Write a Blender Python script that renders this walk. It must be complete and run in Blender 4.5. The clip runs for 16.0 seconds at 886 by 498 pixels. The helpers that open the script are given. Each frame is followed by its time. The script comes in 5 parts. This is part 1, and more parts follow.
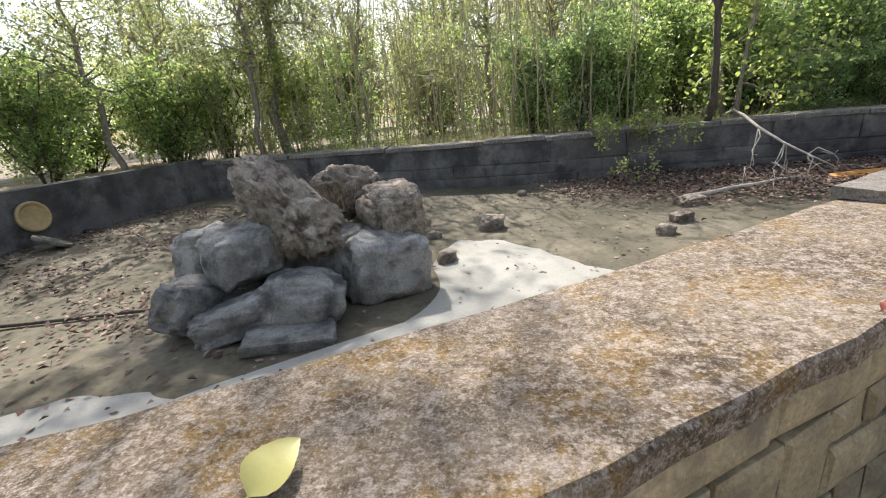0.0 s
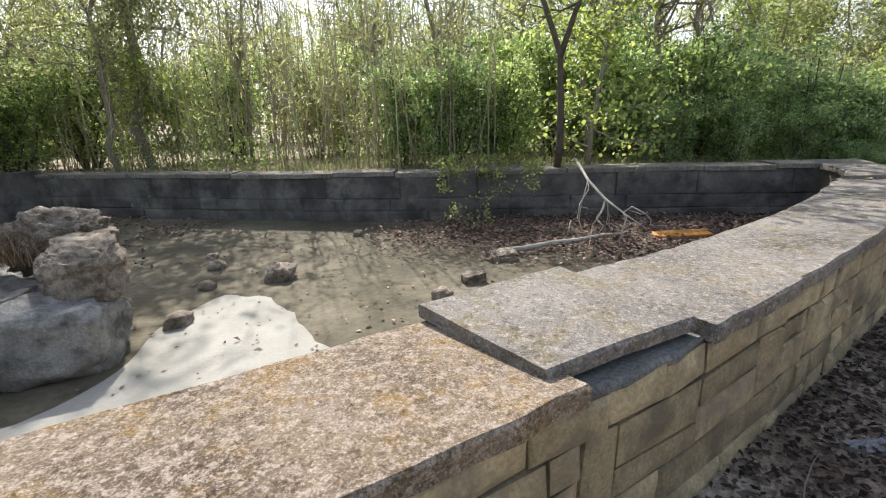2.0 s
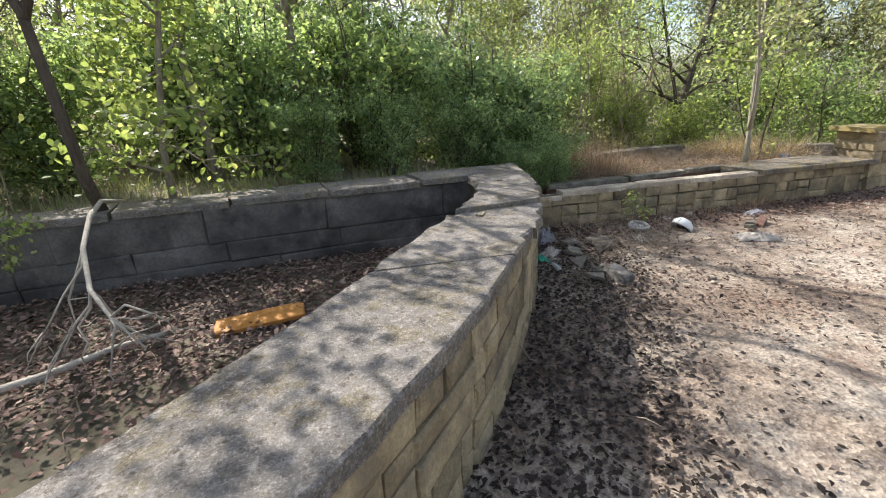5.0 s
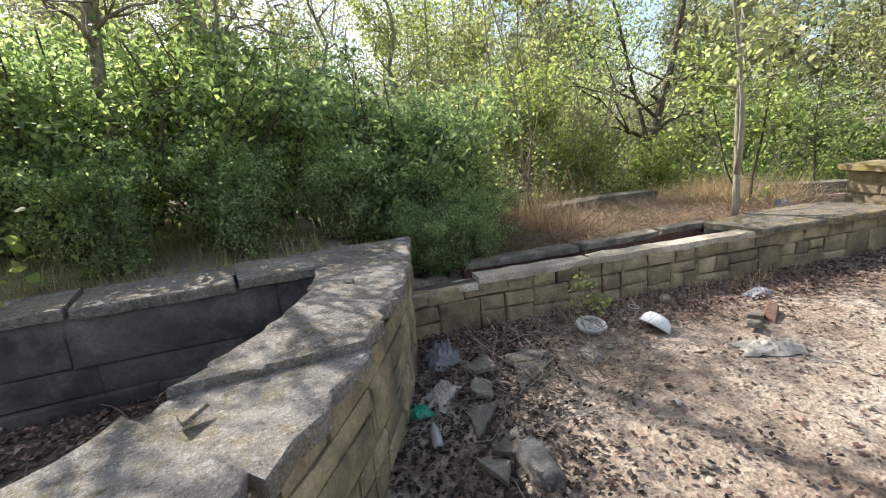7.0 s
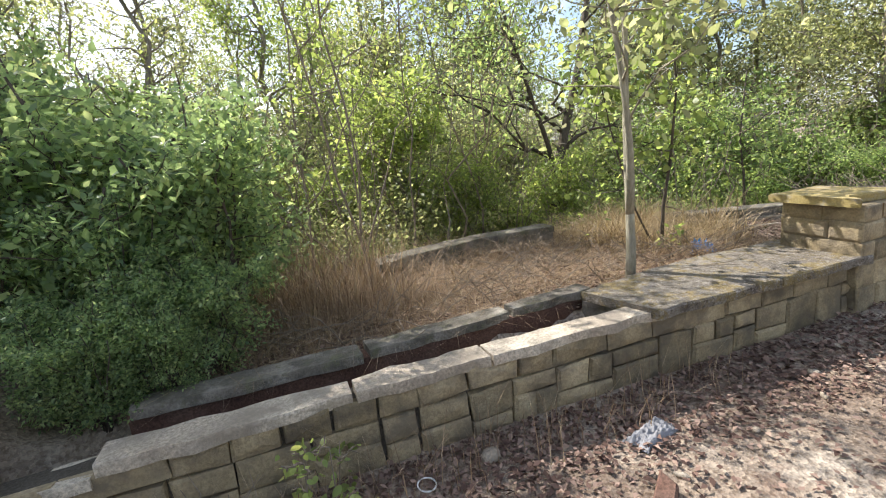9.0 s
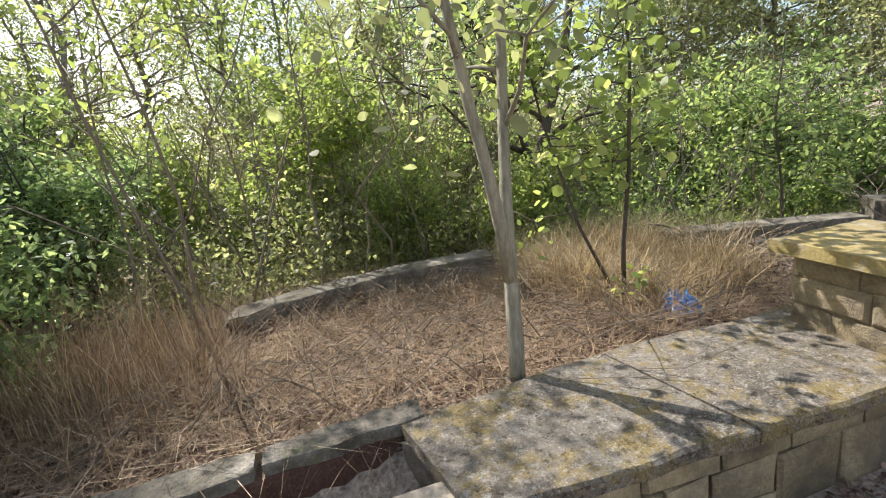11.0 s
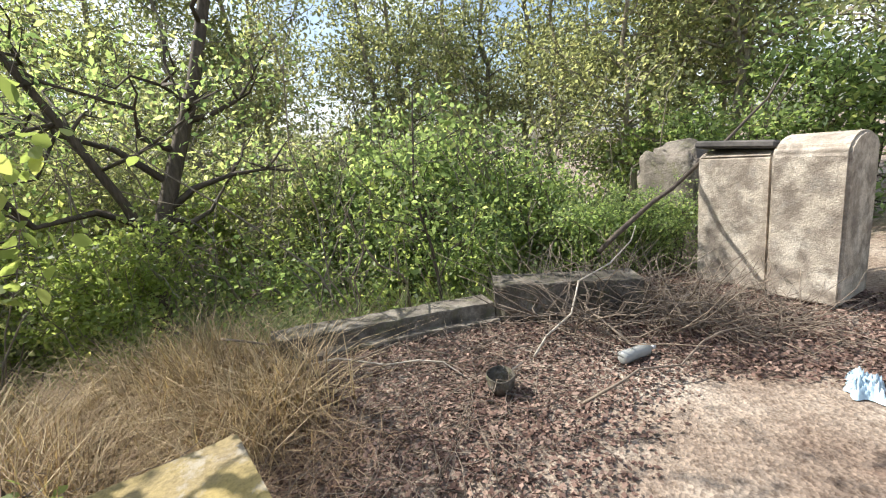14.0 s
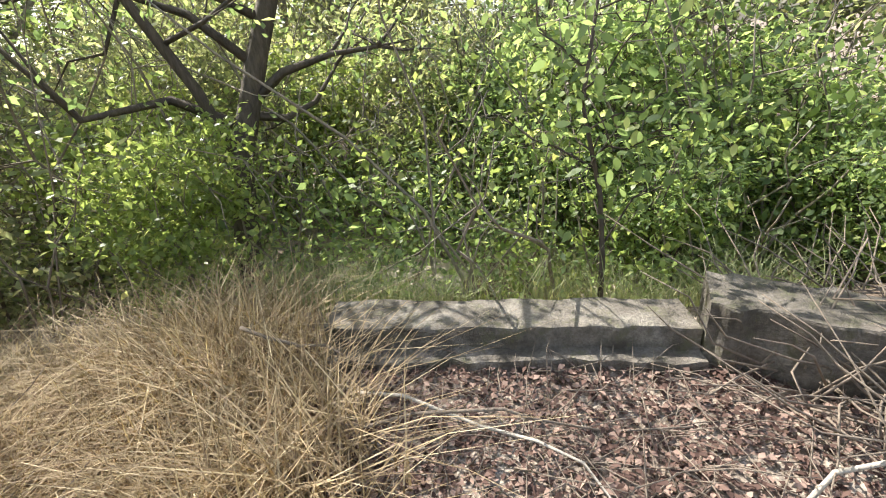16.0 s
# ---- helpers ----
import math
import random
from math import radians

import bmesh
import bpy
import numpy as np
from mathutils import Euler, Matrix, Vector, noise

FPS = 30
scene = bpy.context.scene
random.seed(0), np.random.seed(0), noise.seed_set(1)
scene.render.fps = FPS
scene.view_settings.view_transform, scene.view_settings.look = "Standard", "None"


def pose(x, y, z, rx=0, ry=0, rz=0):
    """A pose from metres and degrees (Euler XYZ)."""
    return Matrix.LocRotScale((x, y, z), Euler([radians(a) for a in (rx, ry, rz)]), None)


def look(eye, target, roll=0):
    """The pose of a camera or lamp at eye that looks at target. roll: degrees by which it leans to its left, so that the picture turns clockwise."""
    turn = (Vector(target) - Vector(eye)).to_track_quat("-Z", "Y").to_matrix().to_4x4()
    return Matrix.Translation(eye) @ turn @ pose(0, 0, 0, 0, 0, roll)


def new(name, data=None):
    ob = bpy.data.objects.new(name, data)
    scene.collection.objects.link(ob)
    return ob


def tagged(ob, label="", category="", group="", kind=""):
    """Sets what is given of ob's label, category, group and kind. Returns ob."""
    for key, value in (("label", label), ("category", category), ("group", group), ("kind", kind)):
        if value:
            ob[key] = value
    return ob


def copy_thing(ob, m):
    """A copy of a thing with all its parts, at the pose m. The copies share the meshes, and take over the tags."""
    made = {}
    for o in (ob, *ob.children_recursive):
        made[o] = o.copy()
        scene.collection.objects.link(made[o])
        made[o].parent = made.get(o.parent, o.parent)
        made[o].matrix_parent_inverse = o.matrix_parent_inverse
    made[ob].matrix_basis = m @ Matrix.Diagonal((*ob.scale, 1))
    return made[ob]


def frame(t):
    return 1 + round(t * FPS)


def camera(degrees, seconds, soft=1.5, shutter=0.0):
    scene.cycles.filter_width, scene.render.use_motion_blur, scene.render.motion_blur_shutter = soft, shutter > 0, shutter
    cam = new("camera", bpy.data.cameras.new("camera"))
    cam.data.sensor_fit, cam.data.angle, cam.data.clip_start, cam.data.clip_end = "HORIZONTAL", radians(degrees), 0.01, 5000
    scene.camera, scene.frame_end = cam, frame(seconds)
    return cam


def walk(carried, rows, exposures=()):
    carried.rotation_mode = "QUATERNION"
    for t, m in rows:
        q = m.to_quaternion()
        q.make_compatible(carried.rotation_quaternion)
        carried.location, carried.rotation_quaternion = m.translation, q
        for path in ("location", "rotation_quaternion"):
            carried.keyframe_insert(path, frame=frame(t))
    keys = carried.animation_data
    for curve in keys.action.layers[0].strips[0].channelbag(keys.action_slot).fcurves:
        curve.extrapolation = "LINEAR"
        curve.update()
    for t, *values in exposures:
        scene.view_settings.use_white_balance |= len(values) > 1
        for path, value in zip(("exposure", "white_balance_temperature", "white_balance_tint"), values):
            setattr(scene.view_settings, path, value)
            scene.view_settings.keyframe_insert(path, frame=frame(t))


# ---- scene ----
cam = camera(88.7, 16.0, soft=1.1)
PATH = [
    (0, (-0.404, -0.66, 1.404), (-0.566, 1.244, 0.813), -5.9),
    (0.5, (0.025, -0.562, 1.408), (0.033, 1.348, 0.815), -3.9),
    (1, (0.461, -0.471, 1.435), (0.528, 1.437, 0.841), -3.0),
    (1.5, (0.926, -0.367, 1.509), (0.968, 1.552, 0.949), -2.8),
    (2, (1.368, -0.041, 1.551), (1.411, 1.883, 1.006), -1.9),
    (2.5, (1.845, 0.241, 1.533), (1.966, 2.163, 0.99), -0.7),
    (3, (2.305, 0.533, 1.54), (2.566, 2.438, 0.989), -0.6),
    (3.5, (2.809, 0.859, 1.596), (3.199, 2.733, 1.018), -1.7),
    (4, (3.342, 1.145, 1.59), (3.915, 2.955, 0.961), -2.8),
    (4.5, (3.883, 1.57, 1.625), (4.643, 3.299, 0.966), -3.2),
    (4.7, (4.062, 1.7, 1.638), (4.891, 3.399, 0.985), -2.7),
    (6.8, (5.961, 2.916, 1.669), (6.853, 4.641, 1.192), -4.2),
    (7, (6.195, 3.054, 1.642), (7.107, 4.768, 1.163), -4.8),
    (7.5, (6.811, 3.35, 1.607), (7.772, 5.041, 1.141), -5.7),
    (8, (7.406, 3.563, 1.635), (8.408, 5.232, 1.178), -5.5),
    (8.5, (7.993, 3.769, 1.587), (9.047, 5.414, 1.159), -5.8),
    (8.7, (8.219, 3.843, 1.581), (9.296, 5.475, 1.156), -5.9),
    (10.8, (10.425, 4.297, 1.663), (11.285, 6.04, 1.192), -6.8),
    (11, (10.565, 4.366, 1.646), (11.43, 6.105, 1.17), -7.6),
    (11.5, (10.905, 4.453, 1.667), (12.052, 6.008, 1.15), -8.3),
    (12, (11.379, 4.374, 1.648), (12.71, 5.775, 1.133), -8.3),
    (12.5, (11.816, 4.314, 1.669), (13.215, 5.656, 1.18), -8.5),
    (13, (12.319, 4.259, 1.711), (13.752, 5.577, 1.254), -8.3),
    (13.5, (12.784, 4.149, 1.709), (14.241, 5.451, 1.283), -7.4),
    (14, (13.143, 4.117, 1.706), (14.614, 5.404, 1.281), -6.0),
    (14.5, (13.579, 4.256, 1.71), (14.97, 5.622, 1.263), -4.2),
    (15, (14.015, 4.528, 1.682), (15.202, 6.043, 1.139), -3.8),
    (15.5, (14.242, 4.92, 1.698), (15.14, 6.556, 0.98), -5.0),
    (16, (14.407, 5.309, 1.684), (15.241, 6.929, 0.859), -5.3),
]
walk(cam, [(t, look(eye, target, roll)) for t, eye, target, roll in PATH],
     [(0, 1.08), (1.2, 1.1), (2.5, 0.94), (4.7, 1.02), (7, 1.12), (8.7, 1.12), (11, 1.02), (12.5, 1.0), (14, 1.02), (15, 1.05), (15.5, 1.12), (16, 1.42)])

# ---- world, sun, exposure ----
SUN_TO = Vector((-0.30, 0.95, 0.98)).normalized()
world = bpy.data.worlds.new("sky")
scene.world = world
world.use_nodes = True
wt = world.node_tree
for n in list(wt.nodes):
    wt.nodes.remove(n)
w_out = wt.nodes.new("ShaderNodeOutputWorld")
w_bg = wt.nodes.new("ShaderNodeBackground")
w_sky = wt.nodes.new("ShaderNodeTexSky")
w_sky.sky_type = "NISHITA"
w_sky.sun_disc = False
w_sky.sun_elevation = math.asin(SUN_TO.z)
w_sky.sun_rotation = math.atan2(SUN_TO.x, SUN_TO.y)
w_sky.dust_density = 2.0
# broken bright cloud over the blue
w_co = wt.nodes.new("ShaderNodeTexCoord")
w_no = wt.nodes.new("ShaderNodeTexNoise")
w_no.inputs["Scale"].default_value = 3.2
w_no.inputs["Detail"].default_value = 7
w_no.inputs["Roughness"].default_value = 0.6
w_ra = wt.nodes.new("ShaderNodeValToRGB")
w_ra.color_ramp.elements[0].position = 0.48
w_ra.color_ramp.elements[1].position = 0.66
w_mx = wt.nodes.new("ShaderNodeMix")
w_mx.data_type = "RGBA"
w_mx.inputs["B"].default_value = (6.6, 6.9, 7.4, 1)
wt.links.new(w_co.outputs["Generated"], w_no.inputs["Vector"])
wt.links.new(w_no.outputs["Fac"], w_ra.inputs["Fac"])
wt.links.new(w_ra.outputs["Color"], w_mx.inputs["Factor"])
wt.links.new(w_sky.outputs["Color"], w_mx.inputs["A"])
wt.links.new(w_mx.outputs["Result"], w_bg.inputs["Color"])
w_bg.inputs["Strength"].default_value = 0.115
wt.links.new(w_bg.outputs["Background"], w_out.inputs["Surface"])
sun = new("sun", bpy.data.lights.new("sun", "SUN"))
sun.data.energy = 4.3
sun.data.angle = radians(0.55)
sun.data.color = (1.0, 0.96, 0.90)
sun.matrix_world = look(SUN_TO * 40, (0, 0, 0))


# ---- materials ----
class Nodes:
    """Short hand for building a node material."""

    def __init__(self, name):
        self.mat = bpy.data.materials.new(name)
        self.mat.use_nodes = True
        self.t = self.mat.node_tree
        for n in list(self.t.nodes):
            self.t.nodes.remove(n)
        self.out = self.t.nodes.new("ShaderNodeOutputMaterial")
        self.co = self.t.nodes.new("ShaderNodeTexCoord").outputs["Object"]

    def link(self, a, b):
        self.t.links.new(a, b)

    def noise(self, scale, detail=5, rough=0.55, vec=None, out="Fac"):
        n = self.t.nodes.new("ShaderNodeTexNoise")
        n.inputs["Scale"].default_value = scale
        n.inputs["Detail"].default_value = detail
        n.inputs["Roughness"].default_value = rough
        self.link(vec or self.co, n.inputs["Vector"])
        return n.outputs[out]

    def ramp(self, fac, stops):
        r = self.t.nodes.new("ShaderNodeValToRGB")
        e = r.color_ramp.elements
        while len(e) < len(stops):
            e.new(0.5)
        for i, (p, c) in enumerate(stops):
            e[i].position = p
            e[i].color = (*c, 1) if len(c) == 3 else c
        self.link(fac, r.inputs["Fac"])
        return r.outputs["Color"]

    def mix(self, fac, a, b, mode="MIX"):
        m = self.t.nodes.new("ShaderNodeMix")
        m.data_type = "RGBA"
        m.blend_type = mode
        for sock, v in (("Factor", fac), ("A", a), ("B", b)):
            if isinstance(v, (int, float)):
                m.inputs[sock].default_value = v
            elif isinstance(v, tuple):
                m.inputs[sock].default_value = (*v, 1)
            else:
                self.link(v, m.inputs[sock])
        return m.outputs["Result"]

    def scaled(self, x, y, z, vec=None):
        m = self.t.nodes.new("ShaderNodeMapping")
        m.inputs["Scale"].default_value = (x, y, z)
        self.link(vec or self.co, m.inputs["Vector"])
        return m.outputs["Vector"]

    def bump(self, h, strength, dist, normal=None):
        b = self.t.nodes.new("ShaderNodeBump")
        b.inputs["Strength"].default_value = strength
        b.inputs["Distance"].default_value = dist
        self.link(h, b.inputs["Height"])
        if normal:
            self.link(normal, b.inputs["Normal"])
        return b.outputs["Normal"]

    def world_pos(self):
        return self.t.nodes.new("ShaderNodeNewGeometry").outputs["Position"]

    def random(self):
        return self.t.nodes.new("ShaderNodeObjectInfo").outputs["Random"]

    def island(self):
        return self.t.nodes.new("ShaderNodeNewGeometry").outputs["Random Per Island"]

    def surface(self, color, rough=0.85, normal=None, metal=0.0, spec=0.3):
        p = self.t.nodes.new("ShaderNodeBsdfPrincipled")
        if isinstance(color, tuple):
            p.inputs["Base Color"].default_value = (*color, 1)
        else:
            self.link(color, p.inputs["Base Color"])
        p.inputs["Roughness"].default_value = rough
        p.inputs["Metallic"].default_value = metal
        p.inputs["Specular IOR Level"].default_value = spec
        if normal:
            self.link(normal, p.inputs["Normal"])
        self.link(p.outputs["BSDF"], self.out.inputs["Surface"])
        return self.mat


def stone_like(name, cols, big=1.6, mid=9.0, fine=70.0, bump=0.012, stain=None, rough=0.9, world_co=True, rand=0.18, moss=None, speck=0.75):
    """Weathered mineral surface: broad patches, speckle, grain; optional dark stain and lichen colours."""
    n = Nodes(name)
    v = n.world_pos() if world_co else n.co
    c = n.ramp(n.noise(big, 6, 0.6, v), [(0.28, cols[0]), (0.5, cols[1]), (0.72, cols[2])])
    sp = n.ramp(n.noise(fine, 3, 0.7, v), [(0.36, (0.45, 0.45, 0.45)), (0.56, (1.0, 1.0, 1.0)), (0.72, (1.35, 1.33, 1.3))])
    c = n.mix(speck, c, sp, "MULTIPLY")
    if stain:
        f = n.ramp(n.noise(mid * 0.35, 8, 0.65, v), [(0.44, (0, 0, 0)), (0.62, (1, 1, 1))])
        c = n.mix(f, c, stain)
    if moss:
        f = n.ramp(n.noise(mid * 0.6, 9, 0.75, v), [(0.53, (0, 0, 0)), (0.63, (0.8, 0.8, 0.8))])
        c = n.mix(f, c, moss)
    if rand:
        r = n.ramp(n.random(), [(0.0, (1 - rand,) * 3), (1.0, (1 + rand,) * 3)])
        c = n.mix(1.0, c, r, "MULTIPLY")
    h = n.mix(0.5, n.noise(mid, 8, 0.7, v), n.noise(fine, 4, 0.7, v))
    return n.surface(c, rough, n.bump(h, 0.8, bump))


def leaf_material(name, dark, light, yellow, glow=0.45, rough=0.45):
    """Leaf blades that let light through, each of its own green."""
    n = Nodes(name)
    c = n.ramp(n.island(), [(0.0, dark), (0.6, light), (0.82, light), (1.0, yellow)])
    d = n.t.nodes.new("ShaderNodeBsdfPrincipled")
    d.inputs["Roughness"].default_value = rough
    d.inputs["Specular IOR Level"].default_value = 0.35
    n.link(c, d.inputs["Base Color"])
    tr = n.t.nodes.new("ShaderNodeBsdfTranslucent")
    n.link(n.mix(1.0, c, (1.85, 1.76, 1.2), "MULTIPLY"), tr.inputs["Color"])
    m = n.t.nodes.new("ShaderNodeMixShader")
    m.inputs[0].default_value = glow
    n.link(d.outputs[0], m.inputs[1])
    n.link(tr.outputs[0], m.inputs[2])
    n.link(m.outputs[0], n.out.inputs["Surface"])
    return n.mat


def bark_material(name, a, b):
    n = Nodes(name)
    v = n.scaled(1, 1, 0.18, n.world_pos())
    h = n.noise(38, 6, 0.7, v)
    c = n.ramp(h, [(0.3, a), (0.7, b)])
    c = n.mix(0.5, c, n.ramp(n.noise(4, 4), [(0.3, (0.6, 0.6, 0.6)), (0.7, (1.15, 1.15, 1.1))]), "MULTIPLY")
    return n.surface(c, 0.9, n.bump(h, 0.9, 0.012))


def plain(name, col, rough=0.6, metal=0.0, spec=0.4, grain=0.15, scale=14.0):
    n = Nodes(name)
    c = n.mix(grain, col, n.ramp(n.noise(scale, 6, 0.65), [(0.3, (0.12, 0.1, 0.08)), (0.7, (1, 1, 1))]), "MULTIPLY")
    return n.surface(c, rough, n.bump(n.noise(scale * 3, 4), 0.25, 0.004), metal, spec)




def lichen_concrete(name, base, spots, warm, f_spot=0.56, pit=0.22, grain=0.9):
    """Exposed-aggregate concrete: brown and grey patches, ochre crust, pale lichen rosettes at two sizes, dark pits."""
    n = Nodes(name)
    v = n.world_pos()
    c = n.ramp(n.noise(2.2, 9, 0.72, v), [(0.36, base[0]), (0.5, base[1]), (0.62, base[2])])
    o = n.ramp(n.noise(4.0, 10, 0.8, v), [(0.50, (0, 0, 0)), (0.57, (0.85, 0.85, 0.85))])
    c = n.mix(o, c, warm)
    k = n.ramp(n.noise(1.7, 8, 0.75, n.scaled(1.0, 1.3, 1.0, v)), [(0.36, (0.42, 0.40, 0.38)), (0.47, (1, 1, 1))])
    c = n.mix(0.8, c, k, "MULTIPLY")
    f = n.ramp(n.noise(26, 7, 0.8, v), [(f_spot - 0.045, (0, 0, 0)), (f_spot + 0.03, (0.75, 0.75, 0.75))])
    c = n.mix(f, c, spots)
    q = n.ramp(n.noise(75, 5, 0.78, v), [(f_spot - 0.03, (0, 0, 0)), (f_spot + 0.05, (0.6, 0.6, 0.6))])
    c = n.mix(q, c, tuple(min(0.7, s * 1.15) for s in spots))
    d = n.ramp(n.noise(34, 6, 0.78, n.scaled(1, 1, 1.3, v)), [(0.38, (pit, pit * 0.92, pit * 0.84)), (0.47, (1, 1, 1))])
    c = n.mix(0.9, c, d, "MULTIPLY")
    e = n.ramp(n.noise(120, 3, 0.75, v), [(0.40, (0.6, 0.58, 0.56)), (0.5, (1, 1, 1)), (0.62, (1.5, 1.45, 1.4))])
    c = n.mix(grain, c, e, "MULTIPLY")
    h = n.mix(0.5, n.noise(24, 7, 0.78, v), n.noise(90, 3, 0.7, v))
    return n.surface(c, 0.93, n.bump(h, 1.0, 0.014), spec=0.2)


M_COPING = lichen_concrete("coping_concrete", ((0.115, 0.088, 0.064), (0.185, 0.14, 0.095), (0.235, 0.192, 0.15)), (0.37, 0.31, 0.258), (0.215, 0.135, 0.048), 0.545, 0.45, 0.5)
M_COPING_GREY = lichen_concrete("coping_grey", ((0.125, 0.113, 0.104), (0.185, 0.168, 0.152), (0.245, 0.222, 0.20)), (0.345, 0.315, 0.285), (0.19, 0.16, 0.105), 0.57, 0.5, 0.45)
M_SLAB = lichen_concrete("planter_cover", ((0.115, 0.10, 0.083), (0.175, 0.152, 0.127), (0.225, 0.203, 0.175)), (0.34, 0.315, 0.285), (0.225, 0.17, 0.07), 0.58, 0.4, 0.45)
M_FACING = stone_like("facing_stone", ((0.24, 0.186, 0.112), (0.37, 0.292, 0.178), (0.46, 0.375, 0.245)), 3.4, 13, 60, 0.022,
                      stain=(0.175, 0.142, 0.10), rand=0.28, speck=0.45)
M_MORTAR = stone_like("mortar", ((0.07, 0.06, 0.048), (0.115, 0.10, 0.08), (0.17, 0.148, 0.122)), 3, 14, 70, 0.01, rand=0)
M_FAR = stone_like("basin_wall_stone", ((0.085, 0.078, 0.072), (0.15, 0.138, 0.128), (0.24, 0.222, 0.20)), 1.6, 6, 40, 0.012,
                   stain=(0.06, 0.056, 0.053), rand=0.08, speck=0.4)
M_ROCK = stone_like("grey_boulder", ((0.20, 0.188, 0.172), (0.35, 0.33, 0.30), (0.49, 0.46, 0.415)), 3.0, 14, 60, 0.045,
                    stain=(0.115, 0.108, 0.10), rand=0.22, speck=0.4)
M_ROCK_TAN = stone_like("pitted_limestone", ((0.31, 0.25, 0.195), (0.49, 0.41, 0.33), (0.62, 0.55, 0.465)), 5.0, 30, 70, 0.09,
                        stain=(0.155, 0.118, 0.085), rand=0.12, speck=0.5)
M_PLASTER = stone_like("weathered_plaster", ((0.34, 0.28, 0.22), (0.50, 0.42, 0.33), (0.62, 0.55, 0.45)), 1.8, 9, 60, 0.014,
                       stain=(0.26, 0.22, 0.175), rand=0.1)
M_PIER = stone_like("peeling_plaster", ((0.31, 0.265, 0.215), (0.52, 0.455, 0.37), (0.68, 0.62, 0.53)), 3.2, 16, 70, 0.022,
                    stain=(0.22, 0.185, 0.15), rand=0.1, moss=(0.27, 0.245, 0.21), speck=0.4)
M_CONCRETE = stone_like("old_concrete", ((0.15, 0.128, 0.105), (0.245, 0.215, 0.178), (0.39, 0.355, 0.30)), 4.0, 14, 60, 0.04,
                        stain=(0.10, 0.088, 0.07), rand=0.15, moss=(0.15, 0.145, 0.085), speck=0.5)
M_LICHEN = stone_like("lichen_slab", ((0.31, 0.245, 0.15), (0.42, 0.325, 0.13), (0.46, 0.375, 0.19)), 2.6, 12, 70, 0.012,
                      moss=(0.44, 0.395, 0.32), speck=0.45)
M_BRICK = stone_like("red_brick", ((0.10, 0.055, 0.042), (0.15, 0.082, 0.06), (0.20, 0.125, 0.095)), 4, 14, 70, 0.008)


def ground_material():
    n = Nodes("dry_soil")
    v = n.world_pos()
    c = n.ramp(n.noise(0.9, 8, 0.62, v), [(0.34, (0.18, 0.134, 0.104)), (0.5, (0.29, 0.236, 0.188)), (0.64, (0.385, 0.335, 0.28))])
    c = n.mix(0.8, c, n.ramp(n.noise(26, 6, 0.75, v), [(0.34, (0.42, 0.36, 0.32)), (0.5, (1, 1, 1)), (0.68, (1.3, 1.27, 1.22))]), "MULTIPLY")
    g = n.t.nodes.new("ShaderNodeTexVoronoi")
    g.inputs["Scale"].default_value = 60
    n.link(v, g.inputs["Vector"])
    c = n.mix(0.65, c, n.ramp(g.outputs["Color"], [(0.15, (0.6, 0.54, 0.5)), (0.5, (1, 1, 1)), (0.9, (1.5, 1.46, 1.4))]), "MULTIPLY")
    c = n.mix(n.ramp(n.noise(2.2, 7, 0.7, v), [(0.55, (0, 0, 0)), (0.68, (0.5, 0.5, 0.5))]), c, (0.19, 0.115, 0.085))
    h = n.mix(0.5, n.noise(7, 8, 0.7, v), n.mix(0.5, n.noise(55, 5, 0.7, v), g.outputs["Distance"]))
    return n.surface(c, 0.95, n.bump(h, 0.9, 0.025), spec=0.15)


def basin_material():
    n = Nodes("basin_floor_silt")
    v = n.world_pos()
    c = n.ramp(n.noise(0.8, 8, 0.66, v), [(0.32, (0.072, 0.064, 0.045)), (0.46, (0.115, 0.10, 0.068)), (0.58, (0.17, 0.147, 0.103)), (0.72, (0.25, 0.22, 0.175))])
    c = n.mix(0.55, c, n.ramp(n.noise(18, 7, 0.7, v), [(0.34, (0.5, 0.46, 0.38)), (0.55, (1, 1, 1))]), "MULTIPLY")
    return n.surface(c, 0.9, n.bump(n.noise(16, 8, 0.7, v), 0.5, 0.012), spec=0.25)


def litter_material(name, a, b, c3):
    n = Nodes(name)
    c = n.ramp(n.island(), [(0.0, a), (0.5, b), (0.85, c3), (1.0, tuple(min(1.0, v * 1.35) for v in c3))])
    return n.surface(c, 0.85, spec=0.2)


M_SOIL = ground_material()
M_BASIN = basin_material()
M_LITTER = litter_material("dead_leaves", (0.075, 0.045, 0.036), (0.15, 0.092, 0.073), (0.28, 0.195, 0.155))
# grey-brown leaves, their colour taken near black for the wall's shade
M_LITTER_SHADE = litter_material("shaded_leaves", (0.02, 0.015, 0.013), (0.045, 0.034, 0.028), (0.115, 0.09, 0.076))
M_TWIG = bark_material("dry_twig", (0.17, 0.13, 0.10), (0.34, 0.28, 0.22))
M_DEADWOOD = bark_material("bleached_wood", (0.40, 0.35, 0.29), (0.60, 0.54, 0.46))
M_BARK_PALE = bark_material("pale_bark", (0.20, 0.18, 0.13), (0.46, 0.42, 0.33))
M_BARK = bark_material("grey_bark", (0.16, 0.13, 0.10), (0.40, 0.35, 0.28))
M_BARK_DARK = bark_material("dark_bark", (0.055, 0.045, 0.035), (0.15, 0.12, 0.095))
M_REED = litter_material("reed_stalk", (0.30, 0.25, 0.17), (0.42, 0.36, 0.25), (0.36, 0.35, 0.20))
M_GOLD = leaf_material("golden_grass", (0.17, 0.115, 0.064), (0.43, 0.325, 0.19), (0.70, 0.58, 0.39), 0.2, 0.7)
